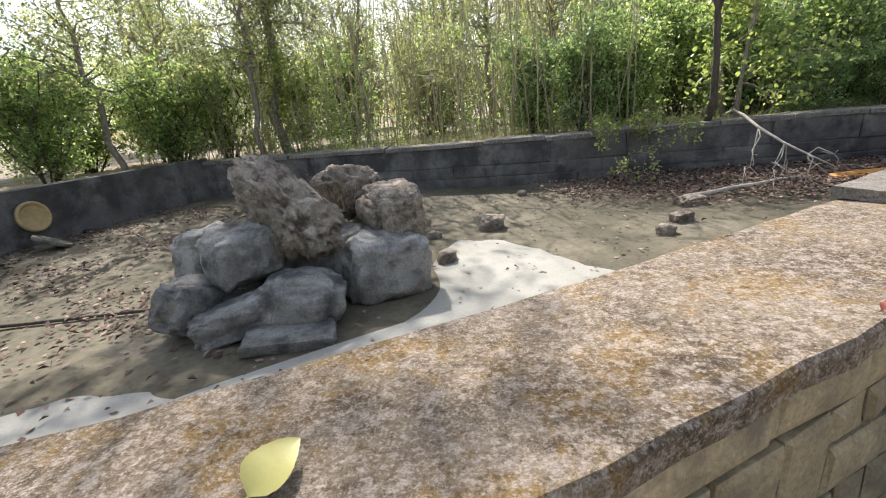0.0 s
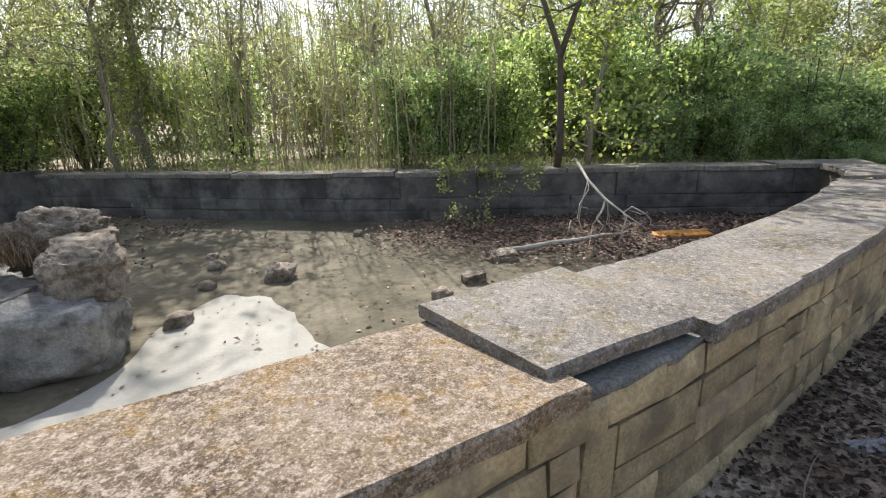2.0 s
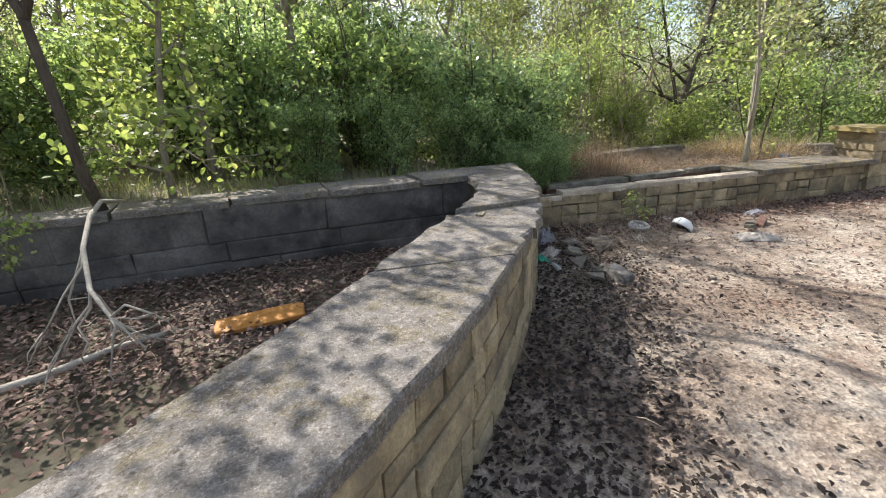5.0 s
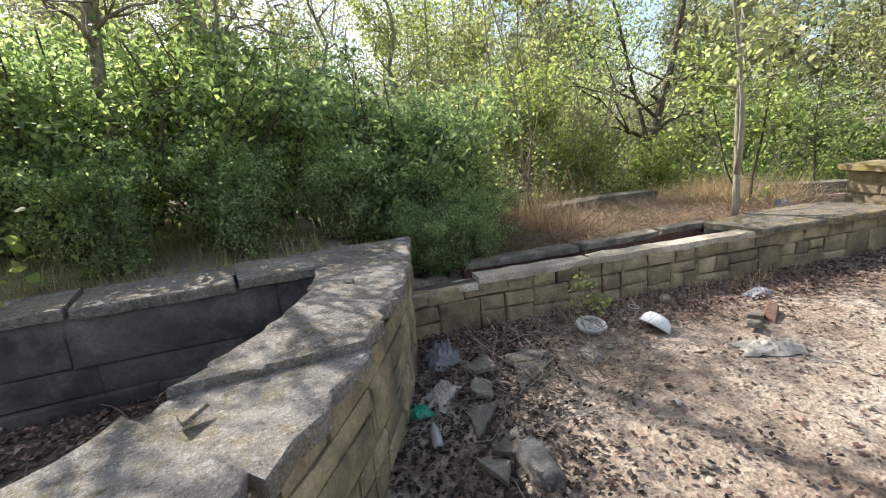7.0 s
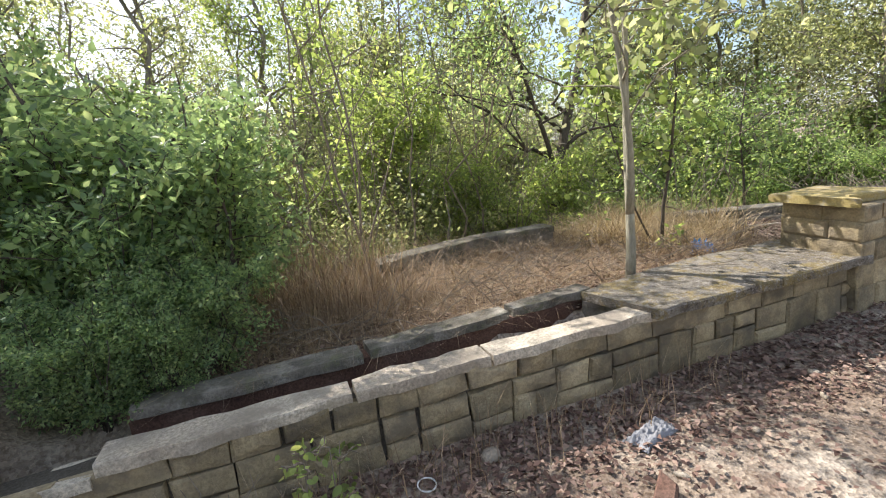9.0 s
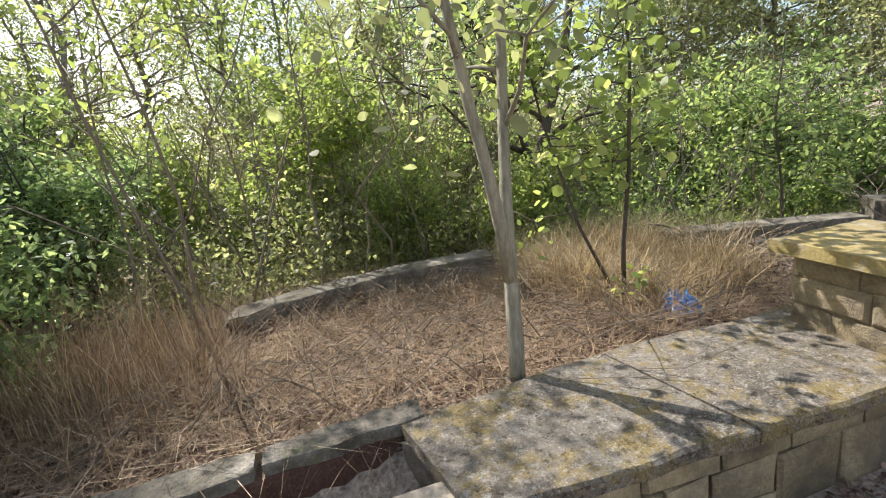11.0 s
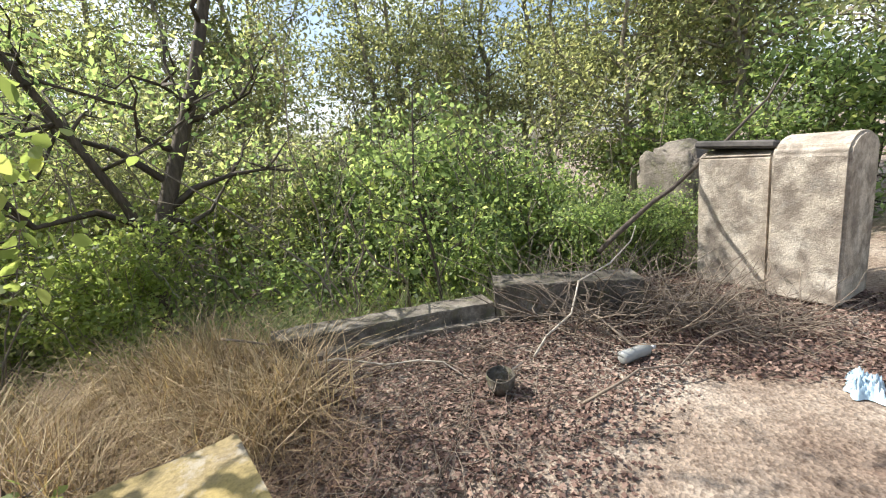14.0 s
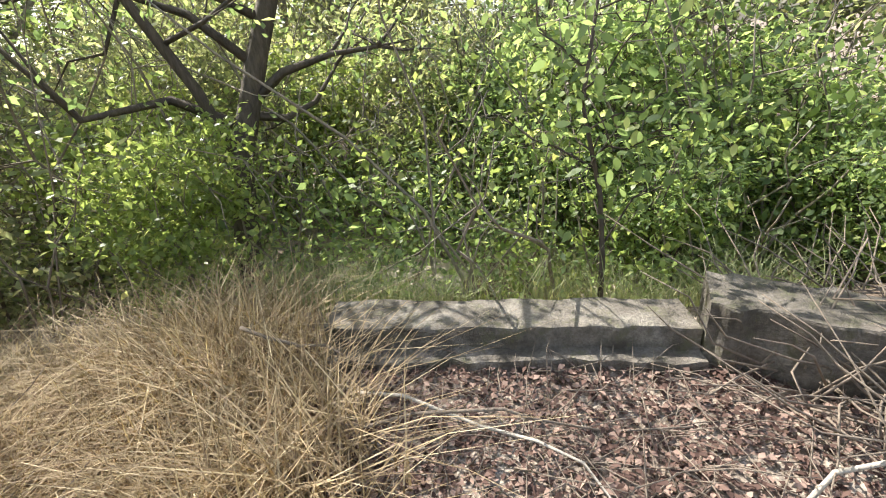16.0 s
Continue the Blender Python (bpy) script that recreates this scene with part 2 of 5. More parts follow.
M_STRAW = leaf_material("dry_grass", (0.13, 0.08, 0.052), (0.33, 0.23, 0.145), (0.56, 0.44, 0.30), 0.12, 0.8)
M_GREENGRASS = leaf_material("pale_green_grass", (0.16, 0.19, 0.09), (0.30, 0.33, 0.17), (0.44, 0.40, 0.22), 0.35, 0.6)
M_LEAF = leaf_material("shrub_leaf", (0.085, 0.135, 0.065), (0.24, 0.325, 0.15), (0.46, 0.51, 0.25), 0.66, 0.42)
M_LEAF_DARK = leaf_material("privet_leaf", (0.10, 0.16, 0.095), (0.28, 0.375, 0.205), (0.50, 0.56, 0.32), 0.62, 0.32)
M_LEAF_YEL = leaf_material("young_leaf", (0.13, 0.17, 0.06), (0.25, 0.32, 0.115), (0.44, 0.46, 0.20), 0.58, 0.4)
M_LEAF_OLIVE = leaf_material("olive_leaf", (0.11, 0.13, 0.08), (0.27, 0.30, 0.18), (0.44, 0.43, 0.26), 0.66, 0.42)
M_WHITE = plain("white_plastic", (0.75, 0.75, 0.74), 0.35, spec=0.5, grain=0.12)
M_DISH = plain("stained_dish", (0.62, 0.61, 0.60), 0.45, spec=0.4, grain=0.75, scale=7)
M_CLOTH = plain("dirty_cloth", (0.50, 0.45, 0.39), 0.95, grain=0.5, scale=20)
M_RAG = plain("grey_rag", (0.30, 0.30, 0.32), 0.9, grain=0.4, scale=18)
M_BLUE = plain("blue_film", (0.05, 0.29, 0.78), 0.25, spec=0.6, grain=0.3)
M_PALEBLUE = plain("pale_blue_film", (0.45, 0.60, 0.70), 0.25, spec=0.6)
M_VIOLET = plain("violet_metal", (0.14, 0.10, 0.50), 0.3, metal=0.6)
M_TIN = plain("tin", (0.6, 0.6, 0.6), 0.35, metal=0.9)
M_ORANGE = plain("orange_board", (0.62, 0.27, 0.06), 0.7, grain=0.5, scale=10)
M_OCHRE = plain("ochre_lid", (0.50, 0.36, 0.17), 0.8, grain=0.4)
M_GREEN = plain("green_plastic", (0.03, 0.32, 0.20), 0.35)
M_CLEAR = plain("cloudy_plastic", (0.33, 0.34, 0.33), 0.2, spec=0.6)
M_DIRTLINE = stone_like("bed_mortar", ((0.10, 0.098, 0.096), (0.15, 0.147, 0.143), (0.21, 0.205, 0.20)), 3, 12, 60, 0.006, rand=0)


# ---- building helpers ----
RNG = np.random.default_rng(7)


def mesh_of(name, verts, faces, smooth=False):
    me = bpy.data.meshes.new(name)
    me.from_pydata([tuple(v) for v in verts], [], [tuple(f) for f in faces])
    me.update()
    if smooth:
        me.polygons.foreach_set("use_smooth", [True] * len(me.polygons))
    return me


def soup(name, verts, sides):
    """A mesh of separate polygons of the same number of sides from an array of corners, shape (n * sides, 3)."""
    me = bpy.data.meshes.new(name)
    k = len(verts)
    nf = k // sides
    me.vertices.add(k)
    me.vertices.foreach_set("co", np.ascontiguousarray(verts, dtype=np.float32).ravel())
    me.loops.add(k)
    me.loops.foreach_set("vertex_index", np.arange(k, dtype=np.int32))
    me.polygons.add(nf)
    me.polygons.foreach_set("loop_start", np.arange(0, k, sides, dtype=np.int32))
    me.polygons.foreach_set("loop_total", np.full(nf, sides, dtype=np.int32))
    me.update(calc_edges=True)
    return me


def part(name, data, material, parent=None, label="", m=None):
    """Links a mesh (or a bmesh) as one object, under parent if there is one."""
    if isinstance(data, bmesh.types.BMesh):
        me = bpy.data.meshes.new(name)
        data.to_mesh(me)
        data.free()
        data = me
    if not data.materials:
        data.materials.append(material)
    ob = new(name, data)
    if parent is not None:
        ob.parent = parent
    if m is not None:
        ob.matrix_basis = m
    if label:
        tagged(ob, label)
    return ob


def thing(name, x, y, z, label, category, group="", rz=0.0, rx=0.0, ry=0.0):
    ob = new(name)
    ob.empty_display_size = 0.1
    ob.matrix_basis = pose(x, y, z, rx, ry, rz)
    return tagged(ob, label, category, group)


def unit(v):
    return v / (np.linalg.norm(v, axis=-1, keepdims=True) + 1e-9)


def leaves(pos, size, stretch=0.5, droop=0.3, rng=RNG, tilt=0.9, out=None, broad=False):
    """Diamond leaf blades, slightly folded: pos (n,3), size (n,) their length."""
    n = len(pos)
    d = rng.normal(size=(n, 3)) * (1, 1, tilt)
    if out is not None:
        d += out * 1.1
    d[:, 2] -= droop
    d = unit(d)
    side = unit(np.cross(d, rng.normal(size=(n, 3)) * 0.55 + (0, 0, 1)))
    up = np.cross(side, d)
    L = size[:, None]
    if broad:
        s, u = side * L * stretch * 0.5, up * L * 0.06
        ring = (pos, pos + d * L * 0.22 + s * 0.85 + u, pos + d * L * 0.52 + s + u, pos + d * L * 0.8 + s * 0.55, pos + d * L, pos + d * L * 0.8 - s * 0.55, pos + d * L * 0.52 - s + u, pos + d * L * 0.22 - s * 0.85 + u)
        return np.stack(ring, 1).reshape(-1, 3)
    a = pos
    b = pos + d * L * 0.42 + side * L * stretch * 0.5 + up * L * 0.06
    c = pos + d * L
    e = pos + d * L * 0.42 - side * L * stretch * 0.5 + up * L * 0.06
    return np.stack([a, b, c, e], 1).reshape(-1, 3)


def blades(root, height, width, lean, rng=RNG, seg=3):
    """Grass blades as bent ribbons: returns quads."""
    n = len(root)
    ang = rng.uniform(0, 2 * np.pi, n)
    d = np.stack([np.cos(ang), np.sin(ang), np.zeros(n)], 1)
    s = np.stack([-np.sin(ang), np.cos(ang), np.zeros(n)], 1)
    quads = []
    prev = None
    for k in range(seg + 1):
        f = k / seg
        p = root + d * (lean * height * f ** 2)[:, None] + np.array((0, 0, 1.0)) * (height * (f - 0.35 * lean * f ** 2))[:, None]
        w = (width * (1.02 - f) * 0.5)[:, None]
        cur = (p - s * w, p + s * w)
        if prev is not None:
            quads.append(np.stack([prev[0], prev[1], cur[1], cur[0]], 1))
        prev = cur
    return np.concatenate(quads, 0).reshape(-1, 3)


def tube(points, radii, sides=7):
    """Tapered tube along points: verts and faces."""
    pts = np.array(points, float)
    r = np.array(radii, float)
    tang = unit(np.gradient(pts, axis=0))
    ref = np.array((0.31, 0.95, 0.05)) if abs(tang[0][1]) < 0.9 else np.array((1.0, 0.1, 0.0))
    u = unit(np.cross(tang, ref))
    v = np.cross(tang, u)
    a = np.arange(sides) * 2 * np.pi / sides
    ring = u[:, None] * np.cos(a)[None, :, None] + v[:, None] * np.sin(a)[None, :, None]
    verts = (pts[:, None] + ring * r[:, None, None]).reshape(-1, 3)
    faces = [(i * sides + j, i * sides + (j + 1) % sides, (i + 1) * sides + (j + 1) % sides, (i + 1) * sides + j)
             for i in range(len(pts) - 1) for j in range(sides)]
    faces += [tuple(range(sides - 1, -1, -1)), tuple((len(pts) - 1) * sides + j for j in range(sides))]
    return verts, faces


def join(pieces):
    vs, fs, o = [], [], 0
    for v, f in pieces:
        vs.append(np.asarray(v))
        fs += [tuple(i + o for i in q) for q in f]
        o += len(v)
    return np.concatenate(vs), fs


def bent(a, b, n=6, wob=0.05, sag=0.0, rng=RNG):
    """A wandering line from a to b."""
    a, b = np.array(a, float), np.array(b, float)
    f = np.linspace(0, 1, n)[:, None]
    p = a + (b - a) * f
    w = rng.normal(size=(n, 3)) * wob * np.linalg.norm(b - a)
    w[0] = w[-1] = 0
    p += w
    p[:, 2] -= sag * np.sin(np.pi * f[:, 0])
    return p


def boulder(rx, ry, rz, seed, rough=0.22, detail=3, pits=0.0, square=0.72):
    bm = bmesh.new()
    bmesh.ops.create_icosphere(bm, subdivisions=detail, radius=1)
    o = Vector((seed * 3.7, seed * 1.3, seed * 7.1))
    for v in bm.verts:
        p = v.co.copy()
        # squared-off bulk, ridges, then pits
        q = Vector([math.copysign(abs(c) ** square, c) for c in p])
        d = 1 + rough * noise.noise(p * 1.3 + o) + rough * 0.6 * noise.noise(p * 3.1 + o) + rough * 0.25 * noise.noise(p * 7 + o)
        if pits:
            d -= pits * max(0.0, noise.noise(p * 5.5 + o * 2)) ** 0.7 + pits * 0.55 * max(0.0, noise.noise(p * 12 + o)) + pits * 0.2 * abs(noise.noise(p * 22 + o))
        d -= 0.05 * abs(noise.noise(p * 4.2 + o * 3))
        v.co = Vector((q.x * rx * d, q.y * ry * d, q.z * rz * d))
    for f in bm.faces:
        f.smooth = True
    return bm


def slab_mesh(w, d, h, seed, cut=0.25, n=7):
    """A flat broken plate with an irregular outline, chamfered edge and uneven top."""
    rng = np.random.default_rng(seed)
    out = []
    for k, (x, y) in enumerate(((-1, -1), (1, -1), (1, 1), (-1, 1))):
        nx, ny = ((1, -1), (1, 1), (-1, 1), (-1, -1))[k]
        for i in range(n):
            f = i / n
            px, py = x + (nx - x) * f, y + (ny - y) * f
            j = 1 - cut * rng.random() * (0.35 if 0 < i else 1)
            out.append((px * j * w / 2, py * j * d / 2))
    k = len(out)
    vs = [(x, y, -h / 2) for x, y in out] + [(x, y, h / 2 - h * 0.2) for x, y in out] + [(x * 0.97, y * 0.97, h / 2) for x, y in out]
    fs = [tuple(range(k - 1, -1, -1)), tuple(range(2 * k, 3 * k))]
    for l in range(2):
        fs += [(l * k + i, l * k + (i + 1) % k, (l + 1) * k + (i + 1) % k, (l + 1) * k + i) for i in range(k)]
    return mesh_of("slab", vs, fs)


def crumpled(w, d, h, seed, n=14, folds=5.0):
    """A crumpled sheet with thickness given by its folds, lying on the ground."""
    o = Vector((seed * 5.1, seed * 2.3, seed))
    vs, fs = [], []
    for i in range(n + 1):
        for j in range(n + 1):
            x, y = i / n * 2 - 1, j / n * 2 - 1
            r = 1 + 0.35 * noise.noise(Vector((x, y, 0)) * 1.5 + o)
            z = h * (0.5 + 0.9 * abs(noise.noise(Vector((x * folds * 0.4, y * folds * 0.4, 0)) + o)) + 0.35 * noise.noise(Vector((x * folds, y * folds, 3)) + o))
            z *= max(0.0, 1 - max(abs(x), abs(y)) ** 3)
            vs.append((x * r * w / 2 + 0.03 * w * noise.noise(o + Vector((x * 6, y * 6, 9))), y * r * d / 2, z + 0.004))
    for i in range(n):
        for j in range(n):
            a = i * (n + 1) + j
            fs.append((a, a + n + 1, a + n + 2, a + 1))
    return mesh_of("sheet", vs, fs, True)


def curve_at(pts):
    """Arc-length sampler of a smooth open plan line: returns (length, f(s) -> point, tangent)."""
    p = np.array(pts, float)
    fine = []
    for i in range(len(p) - 1):
        p0, p1, p2, p3 = p[max(i - 1, 0)], p[i], p[i + 1], p[min(i + 2, len(p) - 1)]
        for t in np.linspace(0, 1, 12, endpoint=False):
            fine.append(0.5 * (2 * p1 + (p2 - p0) * t + (2 * p0 - 5 * p1 + 4 * p2 - p3) * t * t + (3 * p1 - p0 - 3 * p2 + p3) * t ** 3))
    fine.append(p[-1])
    fine = np.array(fine)
    seg = np.r_[0, np.cumsum(np.linalg.norm(np.diff(fine, axis=0), axis=1))]

    def f(s):
        q = np.array([np.interp(s, seg, fine[:, 0]), np.interp(s, seg, fine[:, 1])])
        a, b = max(s - 0.05, 0), min(s + 0.05, seg[-1])
        t = np.array([np.interp(b, seg, fine[:, 0]) - np.interp(a, seg, fine[:, 0]), np.interp(b, seg, fine[:, 1]) - np.interp(a, seg, fine[:, 1])])
        return q, t / (np.linalg.norm(t) + 1e-9)

    return seg[-1], f


# ---- plan ----
OUTER = [(-6.0, -2.05), (-2.4, -1.02), (-0.34, -0.07), (1.80, 1.11), (2.38, 1.45), (3.05, 1.88), (4.2, 2.65), (5.3, 3.44), (6.31, 4.4), (6.85, 5.02), (7.3, 5.7), (7.8, 6.70)]
INNER = [(-6.3, -1.35), (-2.75, -0.40), (-0.80, 0.40), (1.38, 1.62), (2.02, 2.02), (2.7, 2.40), (3.75, 3.08), (4.75, 3.84), (5.75, 4.72), (6.25, 5.15), (6.75, 5.86), (7.0, 6.84)]
FAR = [(-6.3, 9.0), (-2.0, 7.75), (0.7, 7.12), (2.5, 6.95), (4.9, 6.62), (6.95, 6.28)]
WEST = [(-8.6, -1.6), (-8.1, 2.0), (-7.2, 5.2), (-6.2, 9.1)]


def along(line, u):
    """Point at index u on a smooth line through the given points."""
    i = min(int(u), len(line) - 2)
    t = u - i
    p = [np.array(line[k], float) for k in (max(i - 1, 0), i, i + 1, min(i + 2, len(line) - 1))]
    return 0.5 * (2 * p[1] + (p[2] - p[0]) * t + (2 * p[0] - 5 * p[1] + 4 * p[2] - p[3]) * t * t + (3 * p[1] - p[0] - 3 * p[2] + p[3]) * t ** 3)


def inside(x, y, poly):
    c = np.zeros(np.shape(x), bool)
    j = len(poly) - 1
    for i in range(len(poly)):
        (xi, yi), (xj, yj) = poly[i], poly[j]
        c ^= ((yi > y) != (yj > y)) & (x < (xj - xi) * (y - yi) / (yj - yi + 1e-12) + xi)
        j = i
    return c


def smooth(a, b, v):
    t = np.clip((v - a) / (b - a), 0, 1)
    return t * t * (3 - 2 * t)


POOL = [tuple((along(OUTER, u) + along(INNER, u)) / 2) for u in np.linspace(0, 11, 60)]
POOL += [(p[0], p[1] + 0.25) for p in FAR[::-1]] + [(p[0] - 0.2, p[1]) for p in WEST[::-1]]
FARX, FARY = [p[0] for p in FAR], [p[1] for p in FAR]


def low_line(x):
    """Front face of the low planter wall."""
    return 6.19 - 0.246 * (x - 8.17)


def kerb_line(x):
    return np.interp(x, [9.8, 12.5, 13.8, 14.75, 15.5, 16.3, 17.4, 19.3], [9.6, 9.1, 8.5, 7.62, 7.08, 6.5, 5.75, 5.1])


def ripple(x, y):
    return (np.sin(x * 1.7 + 0.6 * np.sin(y * 1.3)) * np.sin(y * 1.9 + 0.5) * 0.5 + np.sin(x * 4.3 + y * 3.1) * 0.22 + np.sin(x * 9.1 - y * 7.7 + 1.2 * np.sin(x * 3)) * 0.13)


def ground_z(x, y):
    x, y = np.asarray(x, float), np.asarray(y, float)
    z = 0.012 * ripple(x, y)
    ramp = 0.16 * smooth(12.4, 15.2, x)
    back = (0.36 - 0.075 * np.clip(y - low_line(x) - 0.5, 0, 4)) * smooth(0.35, 0.55, y - low_line(x)) * smooth(7.7, 8.1, x) * (1 - smooth(13.0, 13.8, x))
    bank = 0.70 * smooth(0.30, 0.45, y - np.interp(x, FARX, FARY)) * (1 - smooth(7.3, 8.4, x)) * (y > 6)
    bank2 = 0.70 * (x < -6.4) * smooth(-7.2, -8.8, x - 0.0) * (y > -2)
    z = z + np.maximum(np.maximum(ramp, back), np.maximum(bank, bank2)) * (1 + 0.25 * 0.3 * ripple(x * 0.7, y * 0.7))
    fall = smooth(0.25, 1.8, y - kerb_line(x)) * smooth(9.3, 10.6, x)
    z = z - fall * 0.75
    return np.where(inside(x, y, POOL), -0.12, z)


# ---- ground: one sheet to the horizon ----
gx = np.r_[np.linspace(-260, -14, 10), np.arange(-12, 22.01, 0.16), np.linspace(25, 260, 10)]
gy = np.r_[np.linspace(-260, -8, 10), np.arange(-6, 16.01, 0.16), np.linspace(19, 260, 10)]
GX, GY = np.meshgrid(gx, gy, indexing="ij")
GZ = ground_z(GX, GY)
ny = len(gy)
g_faces = [(i * ny + j, (i + 1) * ny + j, (i + 1) * ny + j + 1, i * ny + j + 1) for i in range(len(gx) - 1) for j in range(ny - 1)]
ground = part("ground", mesh_of("ground", np.stack([GX, GY, GZ], -1).reshape(-1, 3), g_faces, True), M_SOIL)
tagged(ground, "dry pale brown earth with leaf litter and dust", "ground", kind="structure")

px, py = np.arange(-9, 7.6, 0.2), np.arange(-2.6, 9.6, 0.2)
PX, PY = np.meshgrid(px, py, indexing="ij")
keep = inside(PX + 0.1, PY + 0.1, POOL)
npy = len(py)
PZ = 0.012 + 0.008 * ripple(PX * 0.8, PY * 0.8) + 0.05 * smooth(1.5, 4.5, PX) * smooth(3.5, 6.2, PY)
p_faces = [(i * npy + j, (i + 1) * npy + j, (i + 1) * npy + j + 1, i * npy + j + 1) for i in range(len(px) - 1) for j in range(npy - 1) if keep[i, j]]
basin_floor = part("floor", mesh_of("floor", np.stack([PX, PY, PZ], -1).reshape(-1, 3), p_faces, True), M_BASIN)
tagged(basin_floor, "pale silt-covered concrete floor of an empty basin", "floor", kind="structure")


def floor_z(x, y):
    return float(0.012 + 0.008 * ripple(x * 0.8, y * 0.8) + 0.05 * smooth(1.5, 4.5, x) * smooth(3.5, 6.2, y))


# ---- walls ----
def prism(a_pts, b_pts, z0, z1):
    """Solid strip between two plan lines."""
    n = len(a_pts)
    vs = [(p[0], p[1], z) for z in (z0, z1) for line in (a_pts, b_pts) for p in line]
    A0, B0, A1, B1 = 0, n, 2 * n, 3 * n
    fs = []
    for i in range(n - 1):
        fs += [(A1 + i, A1 + i + 1, B1 + i + 1, B1 + i), (A0 + i, B0 + i, B0 + i + 1, A0 + i + 1),
               (A0 + i, A0 + i + 1, A1 + i + 1, A1 + i), (B0 + i, B1 + i, B1 + i + 1, B0 + i + 1)]
    fs += [(A0, A1, B1, B0), (A0 + n - 1, B0 + n - 1, B1 + n - 1, A1 + n - 1)]
    return mesh_of("core", vs, fs)


def strip_slab(a, b, z, thick, seed, rough=0.012, tilt=0.0):
    """Coping slab between two matching plan lines a (one edge) and b (the other), with a worn, uneven edge."""
    rng = np.random.default_rng(seed)
    n, k = len(a), 6
    vs, rows = [], []

    def ring(zz, shrink, wob):
        row = []
        for i in range(n):
            for j in range(k):
                f = j / (k - 1)
                p = a[i] + (b[i] - a[i]) * (shrink + f * (1 - 2 * shrink) if j in (0, k - 1) else f)
                e = 0.0
                if j in (0, k - 1):
                    p = p + unit(b[i] - a[i]) * wob * (float(noise.noise(Vector((p[0] * 5 + seed, p[1] * 5, 0)))) + 0.7 * float(noise.noise(Vector((p[0] * 17 + seed, p[1] * 17, 0)))))
                    e = 0.004 * float(noise.noise(Vector((p[0] * 9, p[1] * 9, seed))))
                zt = zz + e + tilt * (f - 0.5) + 0.006 * float(noise.noise(Vector((p[0] * 2.2, p[1] * 2.2, seed * 3))))
                row.append(len(vs))
                vs.append((p[0], p[1], zt))
        return row

    top, mid, low = ring(z, 0.016, rough), ring(z - 0.012, 0.0, rough), ring(z - thick, 0.004, rough * 1.4)
    fs = []
    for i in range(n - 1):
        for j in range(k - 1):
            q = (i * k + j, i * k + j + 1, (i + 1) * k + j + 1, (i + 1) * k + j)
            fs.append(tuple(top[m] for m in q))
            fs.append(tuple(low[m] for m in q[::-1]))
    rim = [i * k for i in range(n)] + [(n - 1) * k + j for j in range(1, k)] + [i * k + k - 1 for i in range(n - 2, -1, -1)] + [j for j in range(k - 2, 0, -1)]
    for hi, lo in ((top, mid), (mid, low)):
        for m in range(len(rim)):
            q, r = rim[m], rim[(m + 1) % len(rim)]
            fs.append((hi[q], lo[q], lo[r], hi[r]))
    me = mesh_of("coping", vs, fs)
    bm = bmesh.new()
    bm.from_mesh(me)
    bmesh.ops.recalc_face_normals(bm, faces=bm.faces)
    bm.to_mesh(me)
    bm.free()
    return me


STONE_CACHE = {}


def stone_mesh(w, h, d, var):
    """Roughly dressed stone: front face to -y, chamfered and a little skewed. Sizes are stepped so that alike stones share a mesh."""
    key = (round(w, 2), round(h, 2), round(d, 2), var)
    if key in STONE_CACHE:
        return STONE_CACHE[key]
    rng = np.random.default_rng(var * 31 + int(w * 100) + int(h * 1000))
    c = min(0.011, h * 0.1)
    j = lambda s: rng.uniform(-s, s)
    back = [(-w / 2, 0, -h / 2), (w / 2, 0, -h / 2), (w / 2, 0, h / 2), (-w / 2, 0, h / 2)]
    mid = [(x + j(0.009), -d + 0.010, z + j(0.009)) for x, _, z in back]
    front = [(x - math.copysign(c + abs(j(0.012)), x), -d + j(0.007), z - math.copysign(c + abs(j(0.010)), z)) for x, _, z in back]
    cen = (j(w * 0.2), -d - 0.003 - abs(j(0.010)), j(h * 0.15))
    vs = back + mid + front + [cen]
    fs = []
    for a, b in ((0, 4), (4, 8)):
        fs += [(a + i, a + (i + 1) % 4, b + (i + 1) % 4, b + i) for i in range(4)]
    fs += [(8 + i, 8 + (i + 1) % 4, 12) for i in range(4)]
    STONE_CACHE[key] = mesh_of("stone", vs, fs)
    return STONE_CACHE[key]


STONES = []


